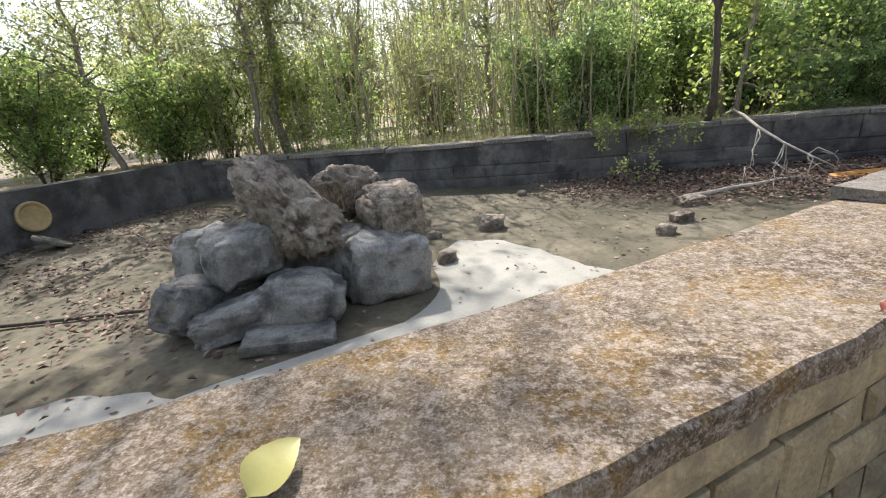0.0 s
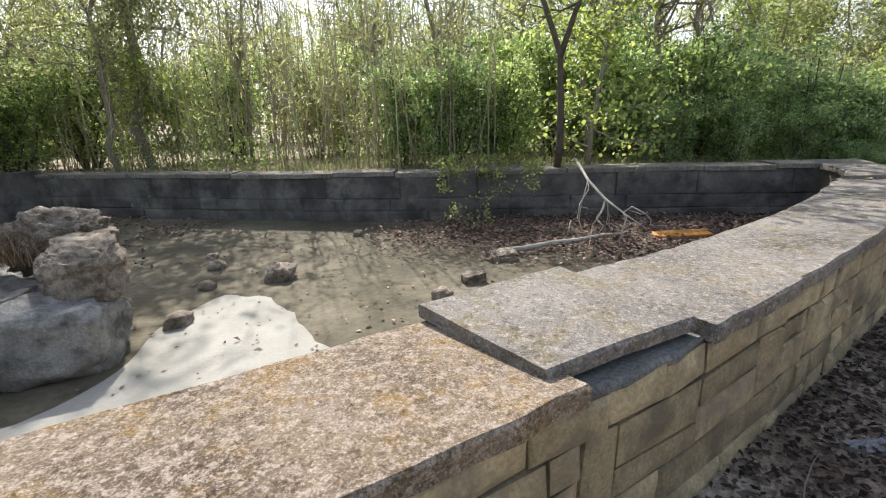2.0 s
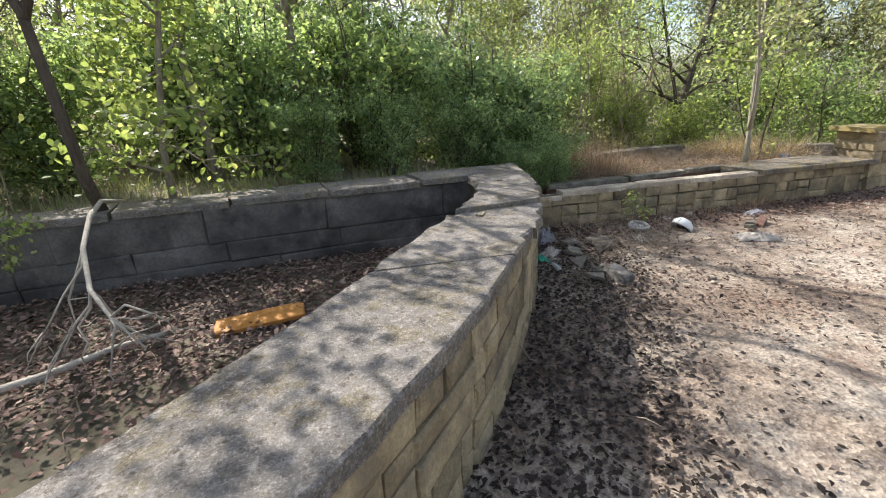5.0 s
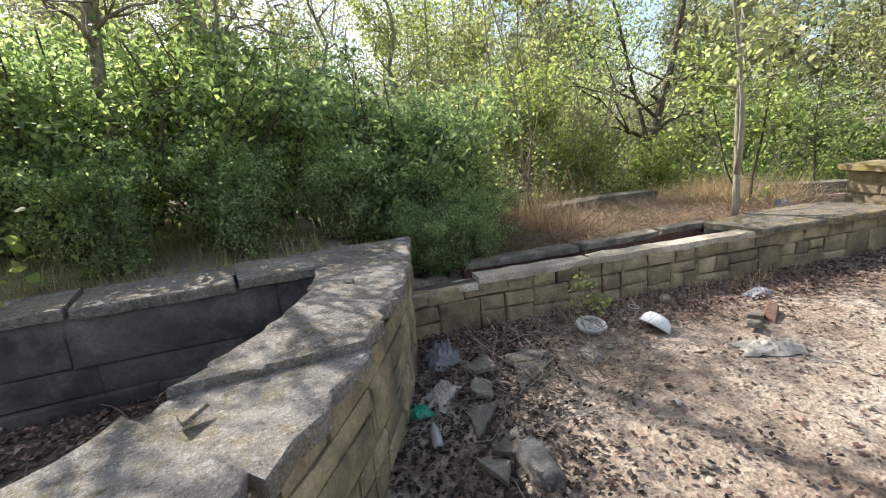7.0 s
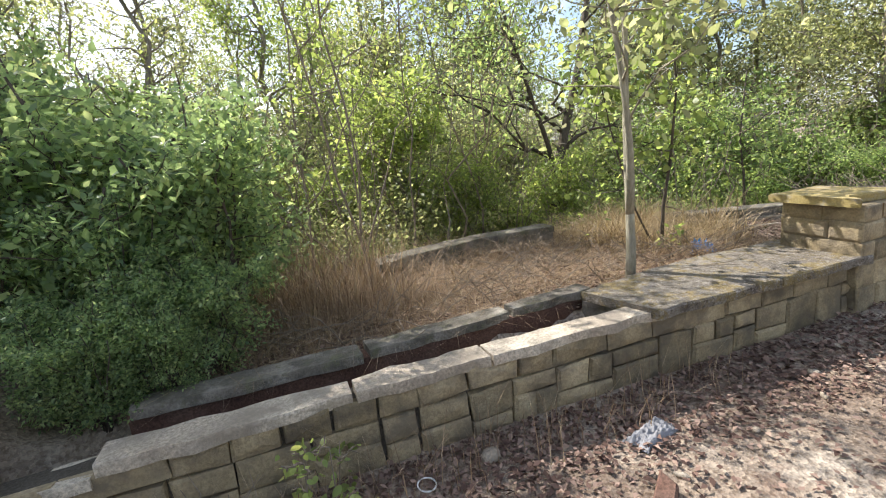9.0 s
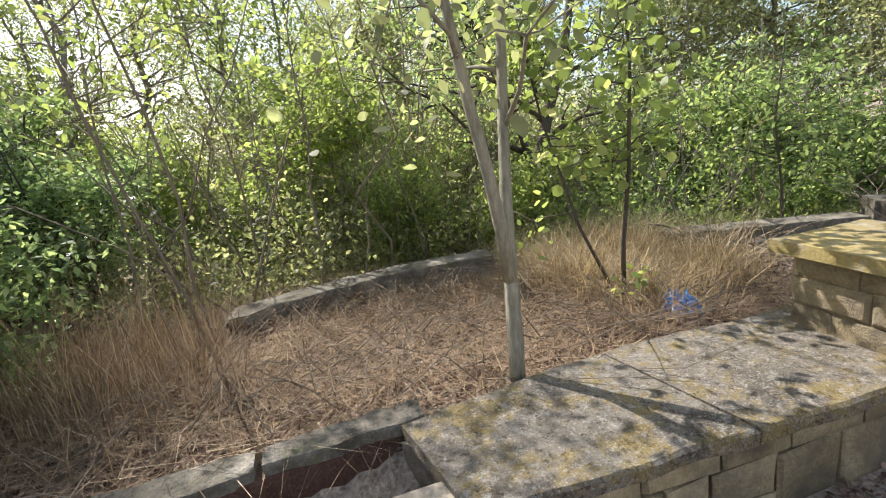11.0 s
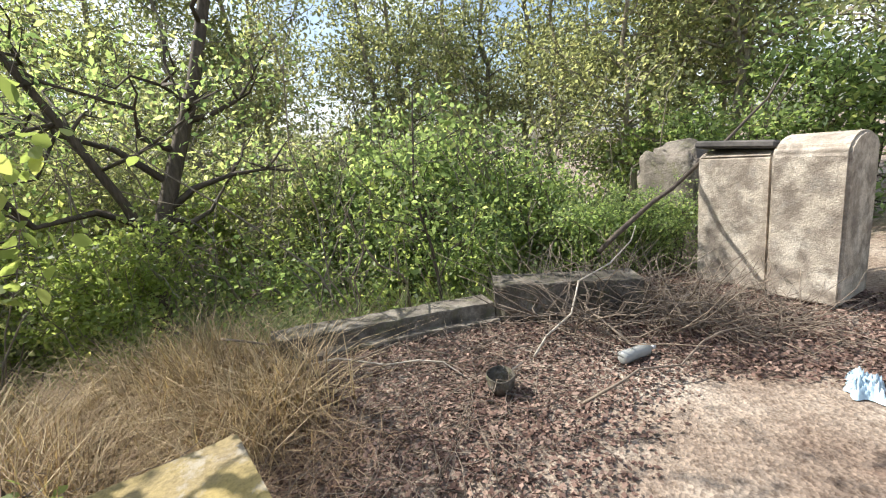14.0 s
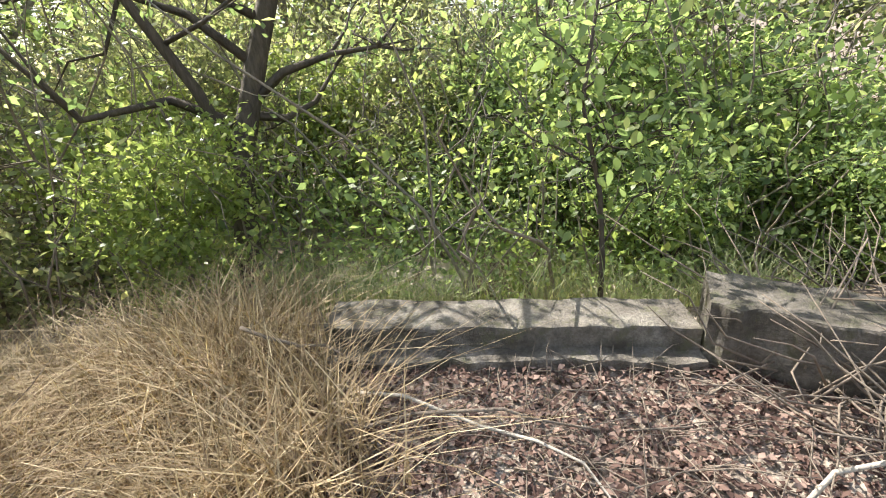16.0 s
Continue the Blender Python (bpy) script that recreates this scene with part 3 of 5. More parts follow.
def face_with_stones(wall, line, z0, courses, lens, depth, flip, seed, material, gap=0.012, s0=0.0, s1=None, name="stone", mixed=True):
    """Queues stones on the vertical face along a plan line; flip: the face looks to the line's right (1) or left (-1).
    mixed: courses are taken two by two, with tall stones, uneven splits and short fillers between."""
    total, f = curve_at(line)
    s1 = total if s1 is None else s1
    rng = np.random.default_rng(seed)

    def lay(s, w, z, h):
        if w < 0.05 or s + w / 2 < s0:
            return
        q, t = f(s + w / 2)
        yaw = math.degrees(math.atan2(t[1], t[0])) + (0 if flip > 0 else 180)
        lean = rng.normal() * (1.6 if mixed else 0.5)
        STONES.append((wall, stone_mesh(max(0.05, round((w - gap) * 50) / 50), round((h - gap) * 100) / 100, depth, int(rng.integers(0, 6))), material,
                       pose(q[0], q[1], z + h / 2, rng.normal() * 1.4, lean, yaw + rng.normal() * 1.2), name))

    bands, z, k = [], z0, 0
    while k < len(courses):
        two = mixed and k + 1 < len(courses)
        h = courses[k] + (courses[k + 1] if two else 0)
        bands.append((z, h, two))
        z += h
        k += 2 if two else 1
    for z, h, two in bands:
        s = s0 - rng.uniform(0, lens[0])
        while s < s1 - 0.04:
            w = min(rng.uniform(*lens), s1 - s)
            kind = rng.random() if two else 0.0
            if not two or kind < 0.16:
                lay(s, w, z, h)
            else:
                c = h * rng.uniform(0.36, 0.64)
                for zz, hh in ((z, c), (z + c, h - c)):
                    if kind > 0.62 and w > 0.3 and (zz > z) == (kind > 0.8):
                        e = w * rng.uniform(0.35, 0.65)
                        lay(s, e, zz, hh)
                        lay(s + e, w - e, zz, hh)
                    else:
                        lay(s, w, zz, hh)
            s += w


us = np.linspace(0, 11, 111)
o_line, i_line = [along(OUTER, u) for u in us], [along(INNER, u) for u in us]
o_core = [o + unit(i - o) * 0.055 for o, i in zip(o_line, i_line)]
i_core = [i + unit(o - i) * 0.02 for o, i in zip(o_line, i_line)]
wall_south = part("wall_south", prism(o_core, i_core, -0.15, 0.728), M_MORTAR)
tagged(wall_south, "curved low basin wall faced with dressed yellowish stone under concrete coping", "wall", kind="structure")
o_face = [tuple(o + unit(i - o) * 0.052) for o, i in zip(o_line, i_line)]
face_with_stones(wall_south, o_face[8:], -0.03, (0.17, 0.14, 0.17, 0.13, 0.145), (0.13, 0.54), 0.05, 1, 3, M_FACING)

CUTS = [(0.0, 3.0, 0.80, 0, 0), (3.99, 4.995, 0.808, 0, 0), (5.0, 7.3, 0.80, 0, 0.10), (7.306, 8.0, 0.806, 0.10, -0.16), (8.012, 8.56, 0.772, -0.16, 0.14), (8.566, 9.5, 0.812, 0.14, -0.10), (9.506, 11.0, 0.803, -0.10, 0)]
for k, (u0, u1, z, k0, k1) in enumerate(CUTS):
    m = max(6, int((u1 - u0) * 14))
    a = [along(OUTER, u) + unit(along(OUTER, u) - along(INNER, u)) * (0.02 + 0.012 * math.sin(k * 2.1)) for u in np.linspace(u0 + k0, u1 + k1, m)]
    b = [along(INNER, u) + unit(along(INNER, u) - along(OUTER, u)) * 0.02 for u in np.linspace(u0 - k0, u1 - k1, m)]
    part("coping_slab", strip_slab(a, b, z, 0.075, k + 1, 0.014 if k < 3 else 0.05), M_COPING if k < 1 else M_COPING_GREY, wall_south, "speckled lichened concrete coping slab" if k < 1 else "worn grey coping slab")
# bed of the loose slab
seg = np.linspace(3.0, 3.99, 8)
part("mortar_bed", strip_slab([along(OUTER, u) + unit(along(INNER, u) - along(OUTER, u)) * 0.01 for u in seg], [along(INNER, u) for u in seg], 0.752, 0.03, 41, 0.02), M_DIRTLINE, wall_south, "bare grey mortar bed")
# the loose, lifted slab
seg = np.linspace(2.96, 3.945, 8)
loose = strip_slab([along(OUTER, u) + (along(INNER, u) - along(OUTER, u)) * (0.12 - 0.06 * (u - 2.96)) for u in seg], [along(INNER, u) + (along(INNER, u) - along(OUTER, u)) * 0.06 for u in seg], 0.846, 0.055, 23, 0.012, 0.03)
ob = part("loose_coping_slab", loose, M_COPING_GREY)
tagged(ob, "dislodged concrete coping slab tilted on its mortar bed", "coping slab")

uf = np.linspace(0, 5, 41)
f_a = [along(FAR, u) for u in uf]
f_b = [p + np.array((0.03, 0.48)) for p in f_a]
wall_north = part("wall_north", prism([p + np.array((0, 0.04)) for p in f_a], f_b, -0.15, 0.725), M_FAR)
tagged(wall_north, "dark damp-stained block wall of the basin with thin coping", "wall", kind="structure")
face_with_stones(wall_north, [tuple(p + np.array((0, 0.045))) for p in f_a], -0.03, (0.21, 0.2, 0.36), (0.55, 1.3), 0.04, 1, 9, M_FAR, 0.002, name="block", mixed=False)
edges = [0.0, 0.55, 1.0, 1.62, 2.05, 2.5, 2.95, 3.4, 3.8, 4.2, 4.62, 5.0]
for k in range(len(edges) - 1):
    seg = np.linspace(edges[k] + 0.006, edges[k + 1] - 0.006, 7)
    a = [along(FAR, u) + np.array((0, -0.025)) for u in seg]
    b = [p + np.array((0.02, 0.53)) for p in a]
    part("coping_slab", strip_slab(a, b, 0.80 + 0.012 * math.sin(k * 2.7), 0.07, 60 + k, 0.018), M_COPING_GREY, wall_north, "thin weathered coping slab")

uw = np.linspace(0, 3, 25)
w_a = [along(WEST, u) for u in uw]
wall_west = part("wall_west", prism([p + np.array((-0.4, 0)) for p in w_a], w_a, -0.15, 0.87), M_FAR)
tagged(wall_west, "dull grey rendered end wall of the basin", "wall", kind="structure")

# ---- low planter wall ----
LW = [(7.50, 6.30), (8.17, 6.19), (9.35, 5.90), (10.16, 5.71), (11.23, 5.44), (13.05, 4.99)]
LWB = [(p[0] + 0.04, p[1] + 0.17) for p in LW]
ul = np.linspace(0, 5, 41)
l_a = [along(LW, u) for u in ul]
l_b = [along(LWB, u) for u in ul]
wall_planter = part("wall_planter", prism([p + np.array((0.01, 0.045)) for p in l_a], l_b, -0.1, 0.40), M_MORTAR)
tagged(wall_planter, "low planter wall of squared yellowish stone with a broken rim", "wall", kind="structure")
face_with_stones(wall_planter, [tuple(p + np.array((0.01, 0.048))) for p in l_a], -0.02, (0.15, 0.14, 0.14), (0.2, 0.42), 0.045, 1, 17, M_FACING)
for k, (u0, u1, z, th) in enumerate(((0.02, 1.0, 0.40, 0.05), (1.02, 1.9, 0.452, 0.06), (1.92, 2.8, 0.456, 0.06), (2.82, 3.95, 0.454, 0.06))):
    seg = np.linspace(u0, u1, 9)
    part("rim", strip_slab([along(LW, u) for u in seg], [along(LWB, u) for u in seg], z, th, 80 + k, 0.03), M_PLASTER, wall_planter, "pale broken mortar rim")
RIM = [(8.30, 6.62), (9.5, 6.33), (10.5, 6.14), (11.2, 6.04)]
ur = np.linspace(0, 3, 25)
r_a = [along(RIM, u) for u in ur]
r_b = [p + np.array((0.03, 0.12)) for p in r_a]
wall_planter_back = part("wall_planter_back", prism(r_a, r_b, 0.0, 0.42), M_BRICK)
tagged(wall_planter_back, "thin red-brick back wall of the planter trough", "wall", kind="structure")
for k in range(3):
    seg = np.linspace(k + 0.02, k + 0.98, 9)
    part("rim", strip_slab([along(RIM, u) + np.array((0, -0.02)) for u in seg], [along(RIM, u) + np.array((0.03, 0.14)) for u in seg], 0.46 + 0.01 * k, 0.06, 90 + k, 0.035), M_CONCRETE, wall_planter_back, "crumbling grey mortar rim")
trough = part("planter_bottom", prism([along(LWB, u) for u in np.linspace(1.0, 4, 13)], [along(RIM, u) for u in np.linspace(0, 3, 13)], -0.05, 0.20), M_SOIL)
tagged(trough, "dark earth in the bottom of the empty planter trough", "soil", kind="structure")
SF = [(11.08, 5.42), (12.1, 5.16), (13.06, 4.90)]
SB = [(11.08, 6.03), (12.12, 5.93), (13.30, 5.62)]
for k, (u0, u1) in enumerate(((0.0, 1.02), (1.035, 2.0))):
    seg = np.linspace(u0, u1, 12)
    part("cover_slab", strip_slab([along(SF, u) for u in seg], [along(SB, u) for u in seg], 0.485, 0.065, 120 + k, 0.016), M_SLAB, wall_planter, "grey cover slab with white and yellow lichen")
fill = part("planter_fill", prism([along(LWB, u) for u in np.linspace(4, 5, 7)], [along(SB, u) + np.array((-0.02, -0.03)) for u in np.linspace(0, 2, 7)], -0.05, 0.418), M_CONCRETE)
tagged(fill, "rough concrete filling under the cover slabs", "wall", kind="structure")

# ---- stone pillar ----
pillar = new("stone_pillar")
pillar.matrix_basis = pose(13.25, 5.19, 0.0, 0, 0, -13)
tagged(pillar, "squat stone pillar with an overhanging slab crusted in yellow lichen", "pillar")


def box_mesh(w, d, h, c=0.01):
    bm = bmesh.new()
    bmesh.ops.create_cube(bm, size=1)
    for v in bm.verts:
        v.co = Vector((v.co.x * w, v.co.y * d, v.co.z * h))
    bmesh.ops.bevel(bm, geom=bm.edges[:], offset=c, segments=1, affect="EDGES")
    return bm


part("core", box_mesh(0.42, 0.55, 0.90), M_FACING, pillar, m=pose(0, 0, 0.418))
prs = np.random.default_rng(5)
z = -0.04
for h in (0.26, 0.2, 0.17, 0.15, 0.13):
    for side in range(4):
        run, off = ((0.45, 0.272), (0.59, 0.202), (0.45, 0.272), (0.59, 0.202))[side]
        s = -run / 2
        first = prs.uniform(0.35, 0.65) * run
        for w in (first, run - first):
            m = pose(0, 0, 0, 0, 0, 90 * side) @ pose(s + w / 2, -off + 0.012, z + h / 2, prs.normal() * 1.0, prs.normal() * 0.8, prs.normal() * 1.0)
            part("stone", stone_mesh(round(w - 0.012, 2), round(h - 0.012, 2), 0.035, int(prs.integers(0, 5))), M_FACING, pillar, m=m)
            s += w
    z += h
cap_x = np.linspace(-0.32, 0.31, 22)
cap_y = np.interp(cap_x, [-0.32, -0.27, -0.235, -0.17, -0.05, 0.1, 0.22, 0.31], [-0.33, -0.30, -0.20, -0.165, -0.20, -0.235, -0.27, -0.33])
cap = strip_slab([np.array((x, y)) for x, y in zip(cap_x, cap_y)], [np.array((x, 0.34)) for x in cap_x], 0.935, 0.065, 140, 0.012)
part("cap", cap, M_LICHEN, pillar, "cap slab crusted with yellow lichen")

# ---- other walls ----
BW = [(10.5, 8.12), (11.2, 8.18), (12.1, 8.12), (12.85, 7.9)]
ub = np.linspace(0, 3, 19)
b_a = [along(BW, u) for u in ub]
wall_back = part("wall_back", prism(b_a, [p + np.array((0.06, 0.24)) for p in b_a], -0.1, 0.44), M_CONCRETE)
tagged(wall_back, "broken concrete wall half hidden in dry grass", "wall", kind="structure")
part("rim", strip_slab([p + np.array((-0.01, -0.01)) for p in b_a], [p + np.array((0.07, 0.26)) for p in b_a], 0.50, 0.07, 150, 0.05), M_CONCRETE, wall_back, "crumbled top of the concrete wall")
KB = [(14.75, 7.46), (15.3, 7.06), (15.85, 6.66), (16.28, 6.33)]
uk = np.linspace(0, 3, 25)
k_a = [along(KB, u) for u in uk]
wall_kerb = part("wall_kerb", strip_slab(k_a, [p + np.array((0.15, 0.24)) for p in k_a], 0.345, 0.40, 160, 0.035), M_CONCRETE)
tagged(wall_kerb, "low worn concrete kerb wall edging the leaf-covered slope", "wall", kind="structure")
k_b = [p + np.array((-0.06, -0.10)) for p in k_a]
part("footing", strip_slab(k_b, [p + np.array((0.12, 0.2)) for p in k_b], 0.222, 0.35, 161, 0.05), M_CONCRETE, wall_kerb)
BLK = [(16.26, 6.30), (16.47, 5.95), (16.69, 5.56), (16.89, 5.24)]
k_c = [along(BLK, u) for u in uk]
wall_block = part("wall_block", strip_slab(k_c, [p + np.array((0.26, 0.20)) for p in k_c], 0.51, 0.60, 170, 0.045), M_CONCRETE)
tagged(wall_block, "thick broken concrete block wall under dead branches", "wall", kind="structure")


def arched_pier(w, d, h, arch, n=10):
    """Upright slab of masonry with a rounded top, front to -y."""
    prof = [(-w / 2, 0), (w / 2, 0)] + [(w / 2 * math.cos(a), h - arch + arch * math.sin(a)) for a in np.linspace(0.06, math.pi - 0.06, n)]
    bm = bmesh.new()
    fr = [bm.verts.new((x, -d / 2, z)) for x, z in prof]
    bk = [bm.verts.new((x, d / 2, z)) for x, z in prof]
    bm.faces.new(fr)
    bm.faces.new(bk[::-1])
    k = len(prof)
    for i in range(k):
        bm.faces.new((fr[i], bk[i], bk[(i + 1) % k], fr[(i + 1) % k]))
    bmesh.ops.recalc_face_normals(bm, faces=bm.faces)
    bmesh.ops.bevel(bm, geom=bm.edges[:], offset=0.02, segments=2, affect="EDGES")
    return bm


pier = new("masonry_pier")
pier.matrix_basis = pose(18.06, 4.42, 0.18, 0, 0, -108) @ Matrix.Diagonal((1.12, 1.12, 1.1, 1))
tagged(pier, "sunlit plastered masonry pier with a rounded top", "pier")
part("body", arched_pier(0.52, 0.46, 1.23, 0.14), M_PIER, pier, "peeling cream plaster", pose(0.24, 0, 0, 0, 0, 90))
part("wing", arched_pier(0.46, 0.56, 1.14, 0.05), M_PIER, pier, m=pose(-0.285, 0.03, 0, 0, 0, 90))
part("coping", box_mesh(0.60, 0.52, 0.06, 0.015), M_FAR, pier, "dark grey sloping cap", pose(-0.285, 0.03, 1.16, -8, 3, 0))
ruin = part("wall_ruin", boulder(0.42, 0.22, 0.95, 475, 0.16, 4, 0.08, 0.42), M_CONCRETE, m=pose(19.3, 5.55, 0.55, 0, 4, 76))
tagged(ruin, "pinkish rendered ruin wall behind shrubs", "wall", kind="structure")

def shard(w, d, h, seed):
    """Angular broken plate: an uneven polygon with a bevelled rim."""
    rng = np.random.default_rng(seed)
    k = int(rng.integers(3, 6))
    ang = 2 * np.pi * (np.arange(k) + rng.uniform(-0.32, 0.32, k)) / k
    rad = rng.uniform(0.72, 1.15, k)
    bm = bmesh.new()
    lo = [bm.verts.new((w / 2 * r * math.cos(a), d / 2 * r * math.sin(a), -h / 2)) for a, r in zip(ang, rad)]
    hi = [bm.verts.new((w / 2 * r * 0.95 * math.cos(a), d / 2 * r * 0.95 * math.sin(a), h / 2 + rng.normal() * h * 0.12)) for a, r in zip(ang, rad)]
    bm.faces.new(lo[::-1])
    bmesh.ops.triangulate(bm, faces=[bm.faces.new(hi)])
    for i in range(k):
        bm.faces.new((lo[i], lo[(i + 1) % k], hi[(i + 1) % k], hi[i]))
    bmesh.ops.recalc_face_normals(bm, faces=bm.faces)
    bmesh.ops.bevel(bm, geom=bm.edges[:], offset=h * 0.12, segments=1, affect="EDGES")
    return bm


# pale sheet of dried silt on the basin floor
M_SILT = stone_like("pale_silt", ((0.25, 0.24, 0.205), (0.33, 0.315, 0.275), (0.40, 0.385, 0.34)), 1.2, 6, 40, 0.004, rand=0, speck=0.15)


def silt_sheet(pts, lift, label):
    """Thin sheet with a feathered, wandering rim."""
    line = [along(pts + pts[:1], u) for u in np.linspace(0, len(pts), 90, endpoint=False)]
    mid = np.mean(pts, axis=0)
    vs = [(mid[0], mid[1], lift)]
    for f in (0.5, 1.0):
        for q in line:
            w = 1 + (0.06 * noise.noise(Vector((q[0] * 4, q[1] * 4, 1))) + 0.03 * noise.noise(Vector((q[0] * 13, q[1] * 13, 2))) if f == 1.0 else 0)
            e = mid + (q - mid) * f * w
            vs.append((e[0], e[1], lift - 0.001 if f < 1 else lift - 0.010))
    k = len(line)
    fs = [(0, 1 + i, 1 + (i + 1) % k) for i in range(k)] + [(1 + i, 1 + k + i, 1 + k + (i + 1) % k, 1 + (i + 1) % k) for i in range(k)]
    ob = part("silt_sheet", mesh_of("silt", vs, fs, True), M_SILT)
    return tagged(ob, label, "silt", kind="structure")


# real silt, but the left outline is shaped after the boulders' shadow edge
silt_sheet([(-0.62, 4.05), (-0.2, 3.9), (0.2, 3.45), (0.55, 2.9), (0.9, 2.45), (0.6, 1.9), (-0.2, 1.35), (-1.1, 1.0), (-2.0, 0.75), (-2.2, 1.3), (-1.6, 1.75), (-1.0, 2.1), (-0.75, 2.7), (-0.85, 3.4)], 0.034, "smooth pale sheet of dried silt, its left edge cut along the boulders' shadow")
silt_sheet([(-1.9, 0.75), (-2.2, 0.2), (-2.9, -0.25), (-4.2, -0.6), (-5.4, -0.8), (-5.6, 0.0), (-4.6, 0.6), (-3.6, 1.0), (-2.8, 1.45), (-2.1, 1.35)], 0.031, "pale grey silt in the near corner of the basin")

for k, (x, y, w, d, rz) in enumerate(((6.05, 4.66, 0.13, 0.10, 30), (6.28, 4.86, 0.10, 0.08, 50), (6.95, 5.75, 0.09, 0.07, 70))):
    ob = part("coping_fragment", shard(w, d, 0.018, 300 + k), M_COPING_GREY)
    ob.matrix_basis = pose(x, y, 0.812, (k * 5) % 9 - 4, (k * 7) % 9 - 4, rz)
    tagged(ob, "broken fragment of coping lying on the wall", "rubble", "coping fragments")


# ---- plants ----
def limb_tree(rng, base, r0, n_limbs, limb_len, lo=0.3, rise=0.5, subs=3, sides=6):
    """A stem with limbs and twigs: tube pieces, and the points where leaves sit."""
    base = np.array(base, float)
    pieces = [tube(base, np.linspace(r0, r0 * 0.35, len(base)), sides)]
    spots = []
    seg = np.linspace(0, 1, len(base))
    for _ in range(n_limbs):
        f = lo + (1 - lo) * rng.random() ** 0.8
        p = np.array([np.interp(f, seg, base[:, k]) for k in range(3)])
        a = rng.uniform(0, 2 * np.pi)
        d = unit(np.array((np.cos(a), np.sin(a), rise + rng.normal() * 0.35)))
        L = limb_len * rng.uniform(0.55, 1.15) * (1.15 - 0.5 * f)
        line = bent(p, p + d * L, 5, 0.06, rng=rng)
        rr = max(0.006, r0 * (1 - 0.65 * f) * 0.5)
        pieces.append(tube(line, np.linspace(rr, 0.004, 5), 4))
        spots.append(line[2:])
        for _ in range(subs):
            q = line[rng.integers(1, 5)]
            e = unit(d + rng.normal(size=3) * 0.75)
            twig = bent(q, q + e * L * rng.uniform(0.3, 0.6), 4, 0.06, rng=rng)
            pieces.append(tube(twig, np.linspace(rr * 0.5, 0.003, 4), 3))
            spots.append(twig[1:])
            spots.append((twig[1:] + twig[:-1]) / 2)
    return pieces, np.concatenate(spots)


def foliage(rng, spots, n, sigma, size, stretch, droop=0.35, broad=False):
    i = rng.integers(0, len(spots), n)
    pos = spots[i] + rng.normal(size=(n, 3)) * sigma * np.array((1, 1, 0.8))
    return leaves(pos, rng.uniform(0.6, 1.25, n) * size, stretch, droop, rng, broad=broad)


def plant(name, x, y, z, stems, leaf, label, category, seed, bark, group="", n_limbs=8, limb_len=0.8, n=6000, sigma=0.12, size=0.06, stretch=0.55, lo=0.3, rise=0.5, subs=3, droop=0.35):
    """stems: list of (points relative to the foot, radius)."""
    rng = np.random.default_rng(seed)
    ob = thing(name, x, y, z, label, category, group)
    spots = []
    for pts, r in stems:
        a, b = limb_tree(rng, pts, r, n_limbs, limb_len, lo, rise, subs)
        part("trunk" if len(stems) < 3 else "stem", mesh_of("wood", *join(a), True), bark, ob)
        spots.append(b)
    broad = n < 4000
    part("crown", soup("crown", foliage(rng, np.concatenate(spots), n, sigma, size, stretch, droop, broad), 8 if broad else 4), leaf, ob)
    return ob


def fan(rng, count, height, spread, r, n=6):
    """Stems of a shrub that fan out from one foot."""
    out = []
    for k in range(count):
        a = 2 * np.pi * (k + rng.random() * 0.8) / count
        s = spread * rng.uniform(0.25, 1.0)
        top = np.array((np.cos(a) * s, np.sin(a) * s, height * rng.uniform(0.65, 1.0) * (1.12 - 0.4 * s / max(spread, 0.01))))
        line = bent((np.cos(a) * 0.08, np.sin(a) * 0.08, -0.1), top, n, 0.04, rng=rng)
        line[1:-1, :2] *= 0.85
        out.append((line, r * rng.uniform(0.7, 1.1)))
    return out


def put(ob, x, y, z=None, turn=0.0, s=1.0, sz=None):
    z = float(ground_z(x, y)) - 0.03 if z is None else z
    return copy_thing(ob, Matrix.Translation((x, y, z)) @ Matrix.Rotation(radians(turn), 4, "Z") @ Matrix.Diagonal((s, s, sz or s, 1)))


R2 = np.random.default_rng(21)
# dense privet-like shrubs behind the tip of the basin
privet = plant("shrub", 8.2, 8.15, 0.1, fan(R2, 12, 2.5, 1.15, 0.022), M_LEAF_DARK, "dense dark green glossy-leaved shrub overhanging the wall", "shrub", 31, M_BARK_DARK, "shrubs round the basin", 9, 0.62, 9500, 0.09, 0.088, 0.5, 0.12, 0.35)
privet2 = plant("shrub", 6.4, 8.7, 0.6, fan(R2, 13, 2.7, 1.35, 0.024), M_LEAF, "dense green shrub behind the basin wall", "shrub", 32, M_BARK_DARK, "shrubs round the basin", 9, 0.7, 8800, 0.10, 0.095, 0.5, 0.12, 0.4)
for x, y, t, s in ((8.95, 7.75, 130, 0.78), (5, 8.9, 40, 1.0), (7.3, 9.7, 200, 1.0), (9.2, 10.4, 15, 0.9), (8.4, 7.4, 60, 0.5), (8.35, 6.98, 140, 0.34), (8.02, 7, 30, 0.3), (8.2, 6.78, 200, 0.27), (8.5, 6.75, 80, 0.26), (8.8, 7.05, 310, 0.36), (7.6, 7.65, 250, 0.5), (6.5, 7.75, 10, 0.5), (5.5, 7.8, 190, 0.48), (1.8, 8.55, 100, 0.88), (0.9, 9.4, 10, 0.85)):
    put(privet, x, y, None, t, s)
